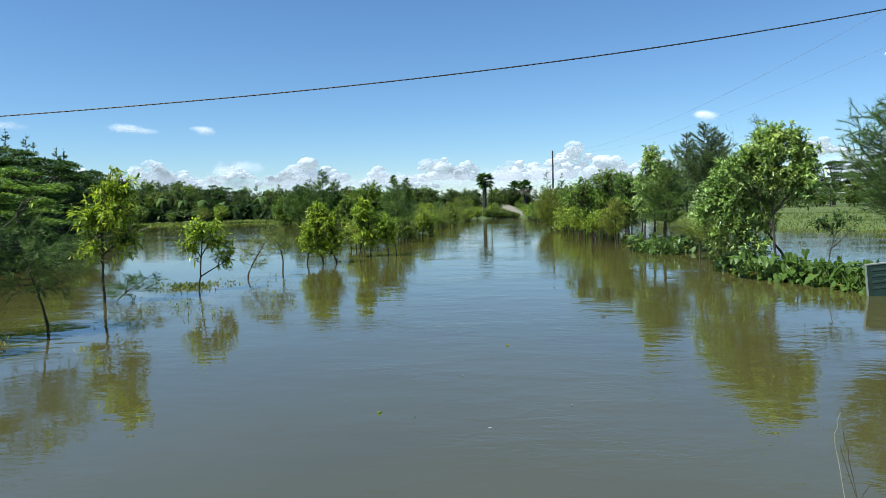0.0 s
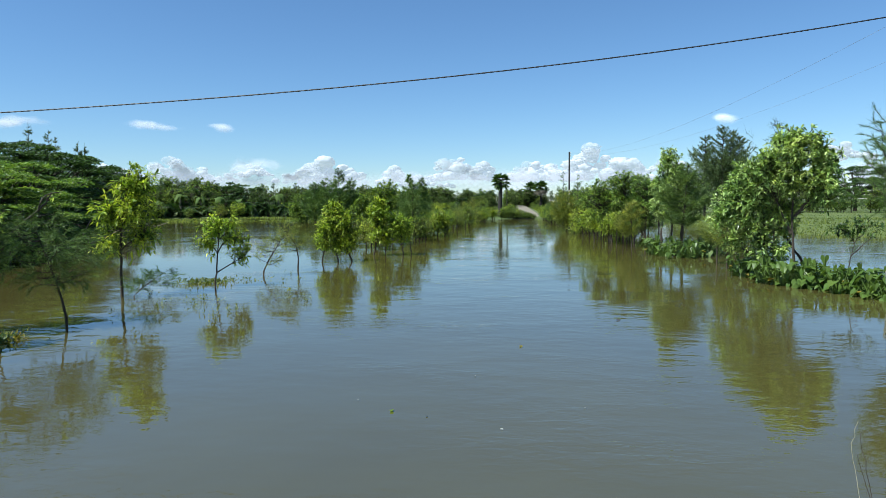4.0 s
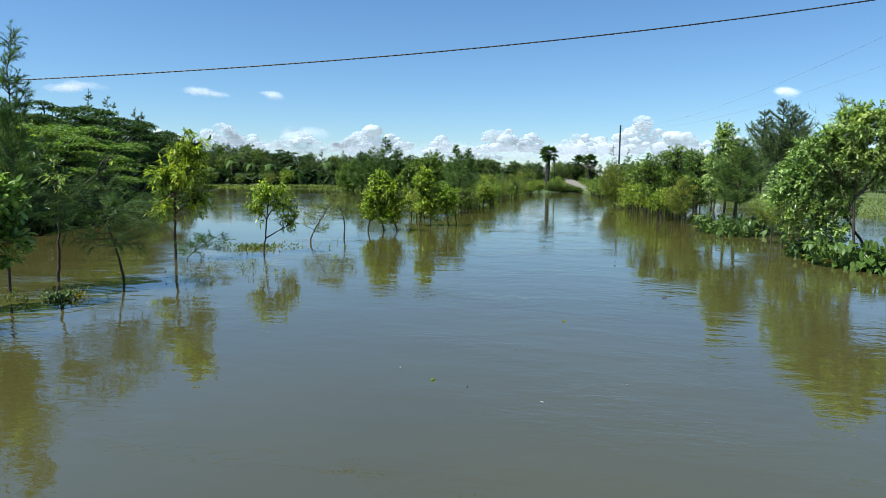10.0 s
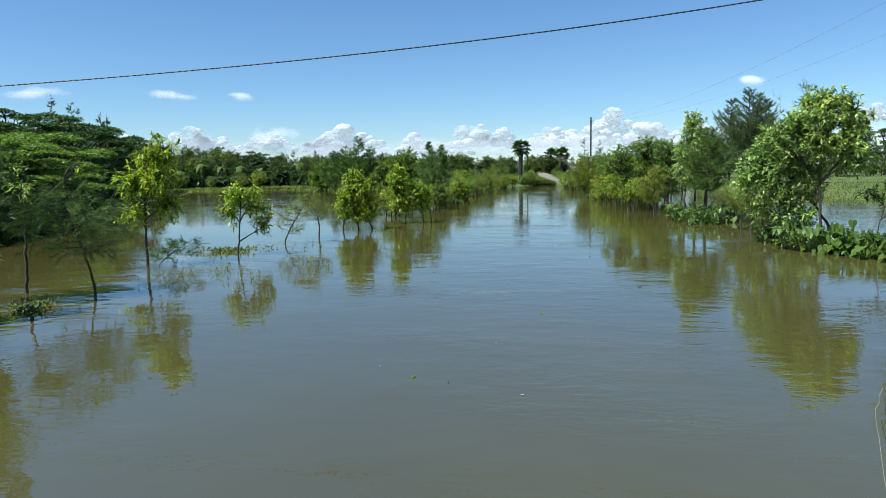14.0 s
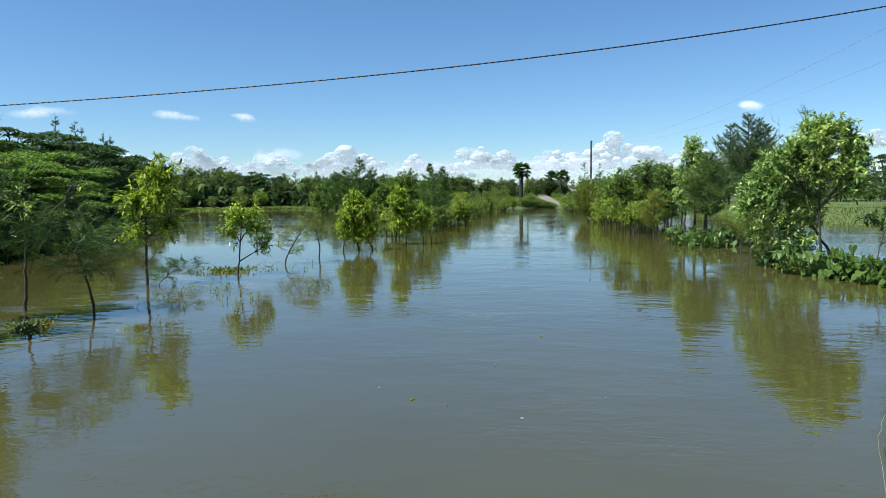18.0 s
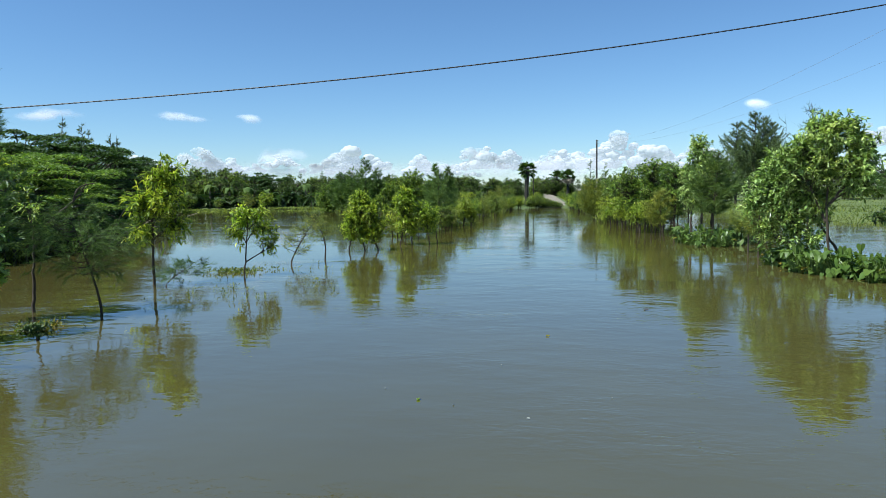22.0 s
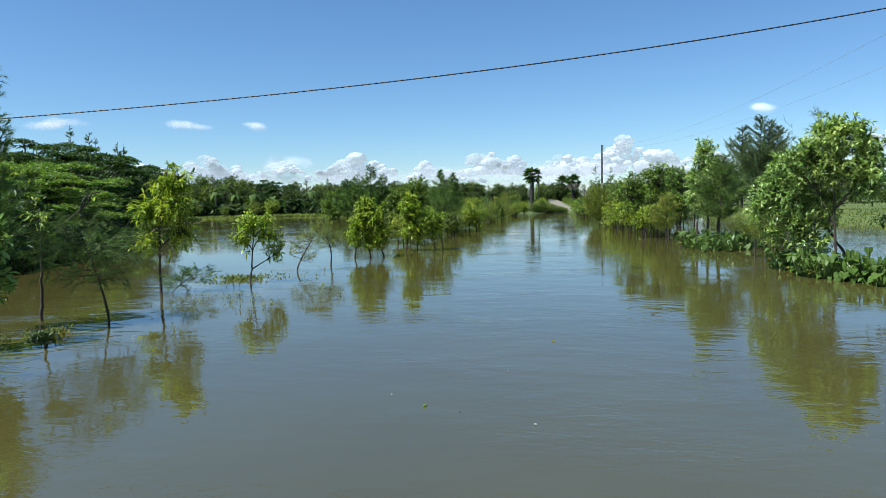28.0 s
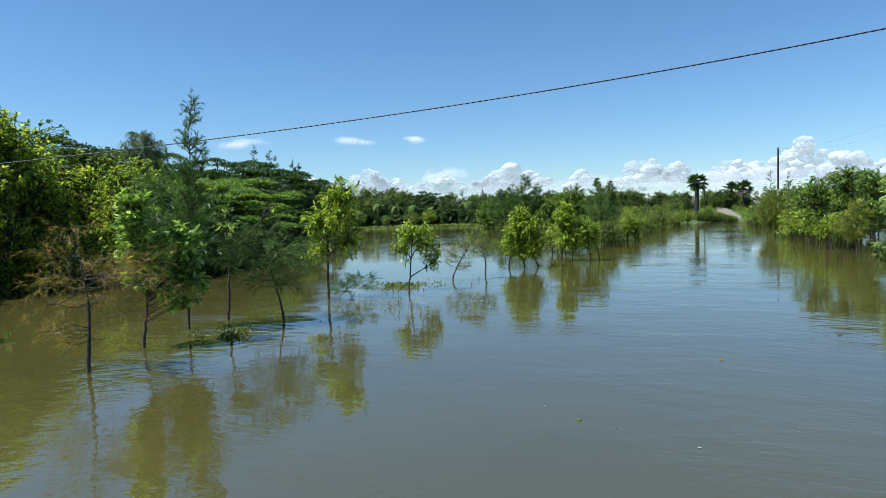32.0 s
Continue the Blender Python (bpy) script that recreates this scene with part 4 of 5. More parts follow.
def rows_of_shrubs():
    rng = np.random.default_rng(5)
    kinds = [shrub("verge_shrub", "leafy yellow-green shrub on the drowned verge", LEAF_YELLOW, 51),
             shrub("verge_shrub", "leafy mid green shrub on the drowned verge", LEAF_BUSH, 52),
             casuarina("she_oak_sapling", "feathery she-oak sapling on the drowned verge", (0, -400, 0), 1.8, 0.8, 53, NEEDLE, branches=44, shoots=60, shoot=0.3, thin=0.014, low=0.12, rise=0.6),
             casuarina("she_oak_sapling", "pale feathery she-oak sapling on the drowned verge", (0, -400, 0), 1.6, 0.8, 54, NEEDLE_PALE, branches=44, shoots=60, shoot=0.3, thin=0.014, low=0.12, rise=0.6)]
    for d in np.arange(24, 68, 1.35):                       # left verge, to the end of the water
        k = rng.choice(4, p=[0.4, 0.25, 0.15, 0.2])
        s = rng.uniform(0.75, 1.05)
        copies(kinds[k], [(-4.9 + (d - 24) * 0.045 + rng.uniform(-0.9, 0.5), d, 0, rng.uniform(0, 360), s, s * rng.uniform(0.85, 1.0))], "verge plants")
    leafy = shrub("bank_shrub", "bright leafy shrub at the foot of the thicket", LEAF_WALL, 56, 1.6, 0.14, 170)
    for az in np.arange(-66, -46, 1.3):
        s = rng.uniform(0.7, 1.2)
        p = spot(az + rng.uniform(-0.4, 0.4), float(shore(az)) + rng.uniform(-0.2, 0.8))
        copies(leafy, [(p.x, p.y, 0.0, rng.uniform(0, 360), s * 1.2, s)], "shrubs at the bank foot")
    take(leafy)
    for d in np.arange(29, 66, 1.75):                       # right verge
        k = rng.choice(4, p=[0.18, 0.47, 0.2, 0.15])
        s = rng.uniform(0.8, 1.2)
        copies(kinds[k], [(4.6 - (d - 28) * 0.055 + rng.uniform(-0.2, 1.2), d, 0, rng.uniform(0, 360), s, s * rng.uniform(0.85, 1.15))], "verge plants")
    for d in np.arange(36, 62, 3.0):                        # second rank, right
        k = rng.choice([1, 2])
        s = rng.uniform(1.2, 1.7)
        copies(kinds[k], [(6.4 - (d - 28) * 0.04 + rng.uniform(-0.3, 1.0), d, 0, rng.uniform(0, 360), s, s)], "verge plants")
    for az in np.arange(-34, -2, 0.75):                      # low growth along the far shore
        s = rng.uniform(1.0, 1.7)
        k = rng.choice([0, 1, 1, 1, 3])
        p = spot(az + rng.uniform(-0.6, 0.6), float(shore(az)) + rng.uniform(-2, 5))
        copies(kinds[k], [(p.x, p.y, 0.0, rng.uniform(0, 360), s * 1.2, s)], "far shore shrubs")
    for az, d in ((-2.6, 66), (-1.9, 67), (-1.0, 68.5), (-0.4, 69), (-3.2, 64), (0.0, 70), (-0.7, 71), (2.7, 70), (3.0, 72), (2.6, 84), (2.1, 98), (2.9, 90), (0.0, 90), (-0.4, 96), (1.9, 104), (3.4, 68), (3.9, 65)):
        s = rng.uniform(0.7, 1.0)
        p = spot(az, d)
        copies(kinds[rng.choice([0, 1])], [(p.x, p.y, 0.0, rng.uniform(0, 360), s * 1.2, s)], "far shore shrubs")
    # dark leaf colour stands for the shade under the overhanging canopy
    dark = shrub("bank_shrub", "shrub overhanging the water at the bank, leaves darkened for canopy shade", LEAF_DARK, 55, 1.6, 0.16, 170)
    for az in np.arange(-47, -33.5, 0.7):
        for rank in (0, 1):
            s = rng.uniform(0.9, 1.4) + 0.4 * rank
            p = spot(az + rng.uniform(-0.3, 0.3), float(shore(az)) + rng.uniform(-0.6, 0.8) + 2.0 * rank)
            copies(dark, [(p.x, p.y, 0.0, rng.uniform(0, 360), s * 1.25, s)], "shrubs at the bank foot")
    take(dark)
    for d in np.arange(71, 112, 2.2):                       # low growth on both shoulders of the rising road
        for side in (-1.75, 1.75):
            z = max(0.0, (d - 68) * 0.026 - 0.25)
            s = rng.uniform(0.45, 0.7)
            copies(kinds[rng.choice([0, 1])], [(road_centre(d) + side * rng.uniform(1.0, 1.2), d, z, rng.uniform(0, 360), s * 1.2, s)], "road shoulder shrubs")
    for az, d in ((0.2, 70.5), (0.5, 69.8), (0.8, 70.4), (1.1, 69.6), (1.35, 70.2), (1.6, 69.5), (-0.2, 70.5)):
        p = spot(az, d)
        copies(kinds[rng.choice([0, 1])], [(p.x, p.y, 0.0, az * 300, 0.75, 0.78 - 0.26 * az)], "far shore shrubs")
    for az in np.arange(13, 44, 1.1):                       # hedge behind the wet meadow
        s = rng.uniform(1.1, 1.8)
        p = spot(az + rng.uniform(-0.4, 0.4), 78 + rng.uniform(-4, 4))
        copies(kinds[rng.choice([1, 1, 2])], [(p.x, p.y, 0.3, rng.uniform(0, 360), s * 1.3, s)], "hedge behind the field")
    for k in kinds:
        take(k)


# ---- thicket on the left bank ----
SKY_AZ = [-90, -75, -60, -56.3, -54.5, -52.9, -49.1, -45.1, -40.7, -37.1, -33.9]
SKY_EL = [9.0, 9.5, 9.6, 9.2, 8.0, 6.7, 6.2, 4.7, 4.9, 4.6, 3.1]


def thicket():
    rng = np.random.default_rng(8)

    def pattern(seed, mat, leaf, low):
        lobes = [(0, 0, 3.6, 1.1, 1.1, 1.0), (0.6, 0.2, 2.8, 1.1, 1.0, 0.9), (-0.7, 0, 2.6, 1.0, 1.0, 0.9), (0.1, -0.5, 4.3, 0.7, 0.7, 0.6)]
        if low:
            lobes += [(0.3, -0.3, 1.5, 1.2, 1.1, 0.8), (-0.4, 0.3, 0.8, 1.2, 1.1, 0.6)]
        return broad_tree("thicket_tree", "leafy young tree in the thicket on the flooded bank", "tree", (0, -400, 0), [[(0, 0, 0), (0.1, 0, 1.5), (0.0, 0, 3.0), (0.05, 0, 4.4)], [(0.3, 0.2, 0), (0.5, 0.3, 1.3), (0.9, 0.4, 2.8)], [(-0.3, -0.2, 0), (-0.6, -0.2, 1.4), (-0.8, -0.1, 2.7)]],
                          lobes, leaf, mat, 520 if low else 420, 12, seed, width=0.5, droop=0.15, fine=False, radius=0.06, limb=0.014)
    tall = pattern(61, LEAF_WALL, 0.12, False)
    full = pattern(62, LEAF_WALL, 0.115, True)
    dull = pattern(63, LEAF_SHELF, 0.13, True)
    for az in np.arange(-84, -42.5, 1.65):
        for rank in range(3):
            d = float(shore(az)) + 0.8 + rank * 2.6 + rng.uniform(-0.6, 0.9)
            a = az + rng.uniform(-0.8, 0.8)
            h = (1.7 + d * math.tan(radians(float(np.interp(a, SKY_AZ, SKY_EL))))) * (0.62, 0.84, 0.98)[rank] * rng.uniform(0.88, 1.02)
            p = spot(a, d)
            src = (full, dull, tall)[rng.choice(3, p=[0.4, 0.3, 0.3])] if rank else (full, tall)[int(rng.uniform() < 0.55)]
            s = h / 4.8
            copies(src, [(p.x, p.y, 0.1, rng.uniform(0, 360), s * rng.uniform(1.0, 1.3), s)], "thicket trees on the bank")
    for az, d, h in ((-57.4, 21.0, 5.3), (-56.0, 21.6, 5.1), (-58.8, 20.5, 5.3), (-55.2, 23.0, 4.9)):
        p = spot(az, d)
        copies(tall, [(p.x, p.y, 0.1, az * 40, h / 4.9, h / 4.9)], "thicket trees on the bank")
    for k in (tall, full, dull):
        take(k)


# ---- big trees and the far tree line ----
def big_trees():
    rng = np.random.default_rng(9)
    grp = "rain trees behind the flooded meadow"
    a = umbrella_tree("rain_tree", "wide dark rain tree with layered shelves of leaves", (0, -400, 0), 7.5, 5.2, 71, pads=60, leaves=420, leaf=0.22)
    b = umbrella_tree("rain_tree", "wide dark rain tree with a broken layered crown", (0, -400, 0), 7.0, 4.6, 72, pads=54, leaves=420, leaf=0.22)
    # Lighter tier; its paler leaf colour also paints the bright shelf highlights.
    c = umbrella_tree("rain_tree", "spreading rain tree with lighter feathery shelves of leaves", (0, -400, 0), 7.0, 5.0, 73, pads=52, leaves=420, leaf=0.2, mat=LEAF_SHELF)
    for i, az in enumerate((-52.5, -50.0, -47.5, -44.0, -42.0, -40.2, -38.4, -36.8, -35.2, -33.9)):
        d = min(float(shore(az)) + (12 if az < -41 else 8) + rng.uniform(0, 5), 80)
        h = 1.7 + d * math.tan(radians(float(np.interp(az, SKY_AZ, SKY_EL)))) * rng.uniform(0.9, 1.0)
        p = spot(az, d)
        copies((a, b)[i % 2], [(p.x, p.y, 0.2, rng.uniform(0, 360), h / 7.2 * 1.05, h / 7.2)], grp)
    for az, d, el in ((-45.5, 26, 2.9), (-43.2, 27, 3.6), (-41.2, 27.5, 3.0), (-39.4, 32, 3.5), (-38.2, 38, 2.4), (-36.9, 46, 2.6), (-35.8, 60, 1.9), (-34.9, 70, 2.3), (-33.9, 90, 1.7)):
        p, k = spot(az, d), (1.7 + d * math.tan(radians(el))) / 6.7
        copies(c, [(p.x, p.y, 0.0, rng.uniform(0, 360), k * 1.1, k)], grp)
    for az, d, h in ((23.0, 84, 4.9), (26.0, 86, 5.3), (29.0, 88, 5.6), (32.5, 86, 6.0), (20.2, 92, 4.5), (36, 86, 6), (13.5, 80, 4.6), (17.0, 76, 4.9)):
        p = spot(az, d)
        copies((a, b)[int(h * 10) % 2], [(p.x, p.y, 0.3, rng.uniform(0, 360), h / 7.3, h / 7.0)], "dark trees behind the field")
    for k in (a, b, c):
        take(k)
    casuarina("tall_she_oak", "tall drooping she-oak above the thicket", spot(-47.0, 33), 5.9, 1.5, 73, NEEDLE_FAR, branches=70, shoots=110, shoot=0.5, thin=0.022, low=0.68, rise=0.3, droop=1.1, radius=0.08, shape=0.35)
    for az, d, h, sp, seed in ((-38.5, 74, 9.7, 1.5, 74), (-37.2, 76, 9.4, 1.7, 75), (-35.3, 78, 8.6, 1.3, 76), (-36.8, 77, 8.9, 1.2, 77), (-34.9, 78, 8.2, 1.4, 78)):
        casuarina("tall_she_oak", "slim tall she-oak rising above the rain trees", spot(az, d), h, sp, seed, NEEDLE_FAR, branches=60, shoots=70, shoot=0.5, thin=0.04, low=0.35, rise=0.9,
                  radius=0.1, group="tall she-oaks")
    for az, d, h, sp, seed in ((16.9, 60, 7.9, 3.0, 79), (15.6, 61, 7.2, 2.6, 80), (18.1, 61, 7.0, 2.8, 81), (17.5, 60.5, 7.6, 2.4, 182)):
        casuarina("tall_she_oak", "tall grey-green she-oak beyond the flooded field", spot(az, d), h, sp, seed, NEEDLE_FAR, branches=120, shoots=190, shoot=0.42, thin=0.026, low=0.2, rise=0.8,
                  radius=0.12, group="tall she-oaks")
    for az, d, h, sp, seed in ((-15.3, 62, 5.2, 1.6, 82), (-16.4, 63, 4.3, 1.5, 83), (-14.3, 63, 4.2, 1.5, 84), (-17.4, 64, 3.9, 1.5, 85), (-9.2, 60, 4.4, 1.1, 86), (-8.1, 62, 4.2, 1.0, 87), (4.2, 70, 5.0, 0.8, 88), (5.4, 66, 4.6, 0.9, 89)):
        casuarina("she_oak", "bushy she-oak on the far side of the flood", spot(az, d), h, sp, seed, NEEDLE, branches=95 if az < 0 else 40, shoots=95 if az < 0 else 30, shoot=0.45, thin=0.034, low=0.06, rise=0.7, radius=0.06,
                  group="she-oaks behind the flood")
    for az, d, h, seed in ((-11.2, 61, 4.3, 90), (-12.3, 62, 3.7, 91), (-18.6, 66, 3.3, 92), (-13.2, 60, 3.0, 93), (-10.0, 64, 3.4, 94)):
        k = h / 4.3
        broad_tree("round_tree", "rounded broad-leaved tree beyond the drowned saplings", "tree", spot(az, d), [[(0, 0, 0), (0, 0, 1.5 * k), (0.1, 0, 3.2 * k)]],
                   [(0, 0, 3.1 * k, 1.2 * k, 1.2 * k, 1.0 * k), (0.5, 0, 2.0 * k, 1.3 * k, 1.2 * k, 1.0 * k), (-0.6, 0, 1.9 * k, 1.2 * k, 1.2 * k, 1.0 * k), (0, 0, 0.9 * k, 1.5 * k, 1.2, 0.8)],
                   0.22, LEAF_BUSH, 430, 11, seed, group="round trees behind the flood", width=0.45, droop=0.2, fine=False, radius=0.08)


def palm_tree(name, label, place, height, seed, fan=True, crown=0.95, group="", skirt=False):
    rng = np.random.default_rng(seed)
    root = thing(name, label, "palm", group, place=place)
    top = np.array([0.1, 0, height - crown * 0.8])
    part("trunk", *tube(bend([0, 0, -0.3], top, rng, 0.02, 10), np.linspace(0.24, 0.2, 10), 8), PALM_BARK, root, smooth=True)
    stalks, blades_v = [], []
    for i in range(44 if fan else 16):
        th = rng.uniform(0, 2 * np.pi)
        lift = math.tan(rng.uniform(-1.1, 1.25)) if fan else rng.uniform(-0.8, 1.6)
        w = unit(np.array([math.cos(th), math.sin(th), lift]))
        side = unit(np.cross(w, [0, 0, 1.0]))
        bases, ways = [], []
        if fan:
            e = top + w * crown * 0.5
            pts, girth = np.stack([top, (top + e) / 2, e]), [0.03, 0.02, 0.015]
            for a in np.linspace(-1.3, 1.3, 13):
                bases.append(e)
                ways.append(unit(w * math.cos(a) + side * math.sin(a) + rng.normal(0, 0.06, 3)))
        else:
            s = np.linspace(0, 1, 8)[:, None]
            pts, girth = top + w * s * crown * 1.6 - np.array([0, 0, 1.0]) * s ** 2 * crown * 1.1, np.linspace(0.03, 0.008, 8)
            for f in np.linspace(0.6, 7, 26):
                b = np.array([np.interp(f, np.arange(8), pts[:, c]) for c in range(3)])
                for sg in (-1, 1):
                    bases.append(b)
                    ways.append(unit(side * sg + w * 0.6 + [0, 0, -0.5] + rng.normal(0, 0.08, 3)))
        if fan:
            stem = part("frond", *tube(pts, girth, 4), PALM_BARK, root)
            part("blade", *leaf_mesh(np.array(bases), np.array(ways), crown * 0.62, 0.3, rng, 0.15, False), BARK_PALE if skirt and lift < -0.5 else LEAF_DARK, stem, "dry hanging frond" if skirt and lift < -0.5 else "")
        else:
            stalks.append(tube(pts, girth, 4))
            blades_v.append(leaf_mesh(np.array(bases), np.array(ways), crown * 0.5, 0.2, rng, 0.15, False))
    if not fan:
        part("stalk_crown", *join(stalks), PALM_BARK, root)
        part("crown", *join(blades_v), LEAF_DARK, root)
    return root


def banana_plant(seed):
    rng = np.random.default_rng(seed)
    root = thing("banana_plant", "banana plant with broad ragged leaves on the far shore", "banana plant", place=(0, -400, 0))
    part("trunk", *tube([(0, 0, -0.3), (0, 0, 0.8), (0.05, 0, 1.8)], [0.13, 0.11, 0.07], 7), BARK_PALE, root, smooth=True)
    for i in range(9):
        th = i * 2.4 + rng.uniform(-0.3, 0.3)
        w = np.array([math.cos(th), math.sin(th), 0])
        side = np.array([-math.sin(th), math.cos(th), 0])
        s = np.linspace(0, 1, 9)[:, None]
        reach, rise = rng.uniform(0.55, 1.0), rng.uniform(1.3, 2.2)
        mid = np.array([0.05, 0, 1.7]) + w * s * reach + np.array([0, 0, 1.0]) * (rise * s - (rise + 0.4) * s ** 2.2)
        half = (0.26 * np.sin(np.pi * np.clip(s, 0.08, 1) ** 0.8))
        v = np.concatenate([mid + side * half - [0, 0, 0.06], mid, mid - side * half - [0, 0, 0.06]])
        k = np.arange(8)[:, None]
        part("leaf", v, np.concatenate([k + [0, 9, 10, 1], k + [9, 18, 19, 10]]), LEAF_FAR, root)
    return root


def far_line():
    rng = np.random.default_rng(10)
    grp = "far tree line"
    kinds = []
    for seed, mat in ((101, LEAF_FAR), (102, LEAF_BUSH), (103, LEAF_FAR)):
        kinds.append(broad_tree("far_tree", "dense broad-leaved tree in the far tree line", "tree", (0, -400, 0), [[(0, 0, 0), (0.1, 0, 2.0), (0, 0, 4.0)]],
                                [(0, 0, 3.7, 1.6, 1.6, 1.1), (1.0, 0.2, 2.8, 1.5, 1.4, 1.0), (-1.1, 0, 2.6, 1.5, 1.4, 1.0), (0.2, -0.5, 1.5, 1.9, 1.6, 1.1)],
                                0.24, mat, 420, 11, seed, width=0.5, droop=0.2, fine=False, radius=0.13, limb=0.03))
    kinds.append(umbrella_tree("far_tree", "flat-topped dark tree in the far tree line", (0, -400, 0), 4.8, 2.6, 104, pads=34, leaves=130, leaf=0.3, mat=LEAF_DARK))
    kinds.append(palm_tree("coconut_palm", "small coconut palm in the far tree line", (0, -400, 0), 4.9, 105, False, 1.3))
    kinds.append(casuarina("far_she_oak", "grey-green she-oak in the far tree line", (0, -400, 0), 5.0, 1.5, 106, NEEDLE_FAR, branches=50, shoots=40, shoot=0.5, thin=0.05, low=0.1, rise=0.7, radius=0.08))
    prof_az, prof_el = [-36, -30, -26.6, -19.2, -12, -4, 4, 12], [2.6, 2.4, 2.2, 1.8, 1.7, 1.25, 1.1, 1.3]
    for az in np.arange(-35, 12, 0.95):
        for rank in range(3):
            a = az + rng.uniform(-0.5, 0.5)
            d = max(float(shore(a)), 72) + 6 + rank * 9 + rng.uniform(-2, 3) + (22 if a > -4 else 0)
            if -4 < a < 4 and rank == 0 and abs(a - 1.0) < 1.6:
                continue
            h = (1.7 + d * math.tan(radians(float(np.interp(a, prof_az, prof_el))))) * (0.72, 0.92, 1.0)[rank] * rng.uniform(0.85, 1.08)
            k = rng.choice(6, p=[0.3, 0.22, 0.18, 0.14, 0.06, 0.10])
            p = spot(a, d)
            s = h / 4.9
            copies(kinds[k], [(p.x, p.y, 0.25, rng.uniform(0, 360), s * rng.uniform(0.85, 1.15), s)], grp)
    for az in np.arange(-9, 9, 0.55):                      # misty she-oaks farther off
        d = 150 + rng.uniform(-10, 15)
        h = 1.7 + d * math.tan(radians(1.05)) * rng.uniform(0.75, 1.15)
        p = spot(az + rng.uniform(-0.2, 0.2), d)
        copies(kinds[5], [(p.x, p.y, 0.4, rng.uniform(0, 360), h / 5.0 * 1.2, h / 5.0)], grp)
    nipa = palm_tree("feather_palm", "low feather palm with arching fronds on the far shore", (0, -400, 0), 2.5, 108, False, 1.25)
    for az in np.arange(-33.0, -13, 0.7):
        p = spot(az + rng.uniform(-0.3, 0.3), float(shore(az)) + rng.uniform(0.5, 4))
        s = rng.uniform(0.7, 1.15)
        copies(nipa, [(p.x, p.y, 0.05, rng.uniform(0, 360), s, s)], "feather palms on the far shore")
    take(nipa)
    ban = banana_plant(107)
    for az in np.arange(-33, -13, 1.6):
        p = spot(az + rng.uniform(-0.3, 0.3), float(shore(az)) + rng.uniform(2, 6))
        s = rng.uniform(1.1, 1.6)
        copies(ban, [(p.x, p.y, 0.15, rng.uniform(0, 360), s, s)], "banana plants on the far shore")
    for k in (*kinds, ban):
        take(k)
    palm_tree("fan_palm", "fan palm with a round crown at the end of the water", spot(-1.25, 73), 4.95, 111, True, 1.05, "fan palms")
    palm_tree("fan_palm", "fan palm beside the rising road", spot(1.3, 112), 5.1, 112, True, 1.3, "fan palms", True)
    palm_tree("fan_palm", "fan palm beside the rising road", spot(2.2, 108), 5.2, 113, True, 1.35, "fan palms", True)


verge_left()
verge_right()
rows_of_shrubs()
thicket()
big_trees()
far_line()


# ---- taro, weeds, grass ----
def taro_plant(seed, size):
    """A clump of taro: heart-shaped blades on arching stalks."""
    rng = np.random.default_rng(seed)
    root = thing("taro_plant", "taro plant with broad heart-shaped leaves at the water's edge", "taro", "taro at the water's edge", place=(0, -400, 0))
    outline = np.array([(0, 0), (0.22, -0.22), (0.42, -0.12), (0.46, 0.18), (0.3, 0.55), (0, 1.0), (-0.3, 0.55), (-0.46, 0.18), (-0.42, -0.12), (-0.22, -0.22)])
    for i in range(10):
        th = i * 2.4 + rng.uniform(-0.4, 0.4)
        w = np.array([math.cos(th), math.sin(th), 0])
        h, out = size * rng.uniform(0.12, 1.05), size * rng.uniform(0.15, 0.9)
        s = np.linspace(0, 1, 5)[:, None]
        pts = np.array([0, 0, -0.3]) * (1 - s) + w * out * s ** 1.6 + np.array([0, 0, 1.0]) * h * s
        stalk = part("stalk", *tube(pts, np.linspace(0.012, 0.007, 5), 5), TARO, root)
        L = size * rng.uniform(0.26, 0.5)
        tilt = rng.uniform(-0.25, 1.5)
        fwd = w * math.cos(tilt) - np.array([0, 0, 1.0]) * math.sin(tilt)
        side = np.array([-math.sin(th), math.cos(th), 0])
        nor = np.cross(fwd, side)
        u, v = outline[:, :1], outline[:, 1:]
        leaf = pts[-1] + fwd * v * L + side * u * L + nor * (np.abs(u) * 0.25 - v ** 2 * 0.12) * L
        centre = pts[-1] + fwd * 0.3 * L - nor * 0.02 * L
        vv = np.concatenate([[centre], leaf])
        f = np.array([(0, 1 + j, 1 + (j + 1) % 10) for j in range(10)])
        faded = seed == 203 and i == 4
        part("leaf", vv, f, TARO_OLD if faded else TARO, stalk, "yellowed taro leaf" if faded else "")
    return root


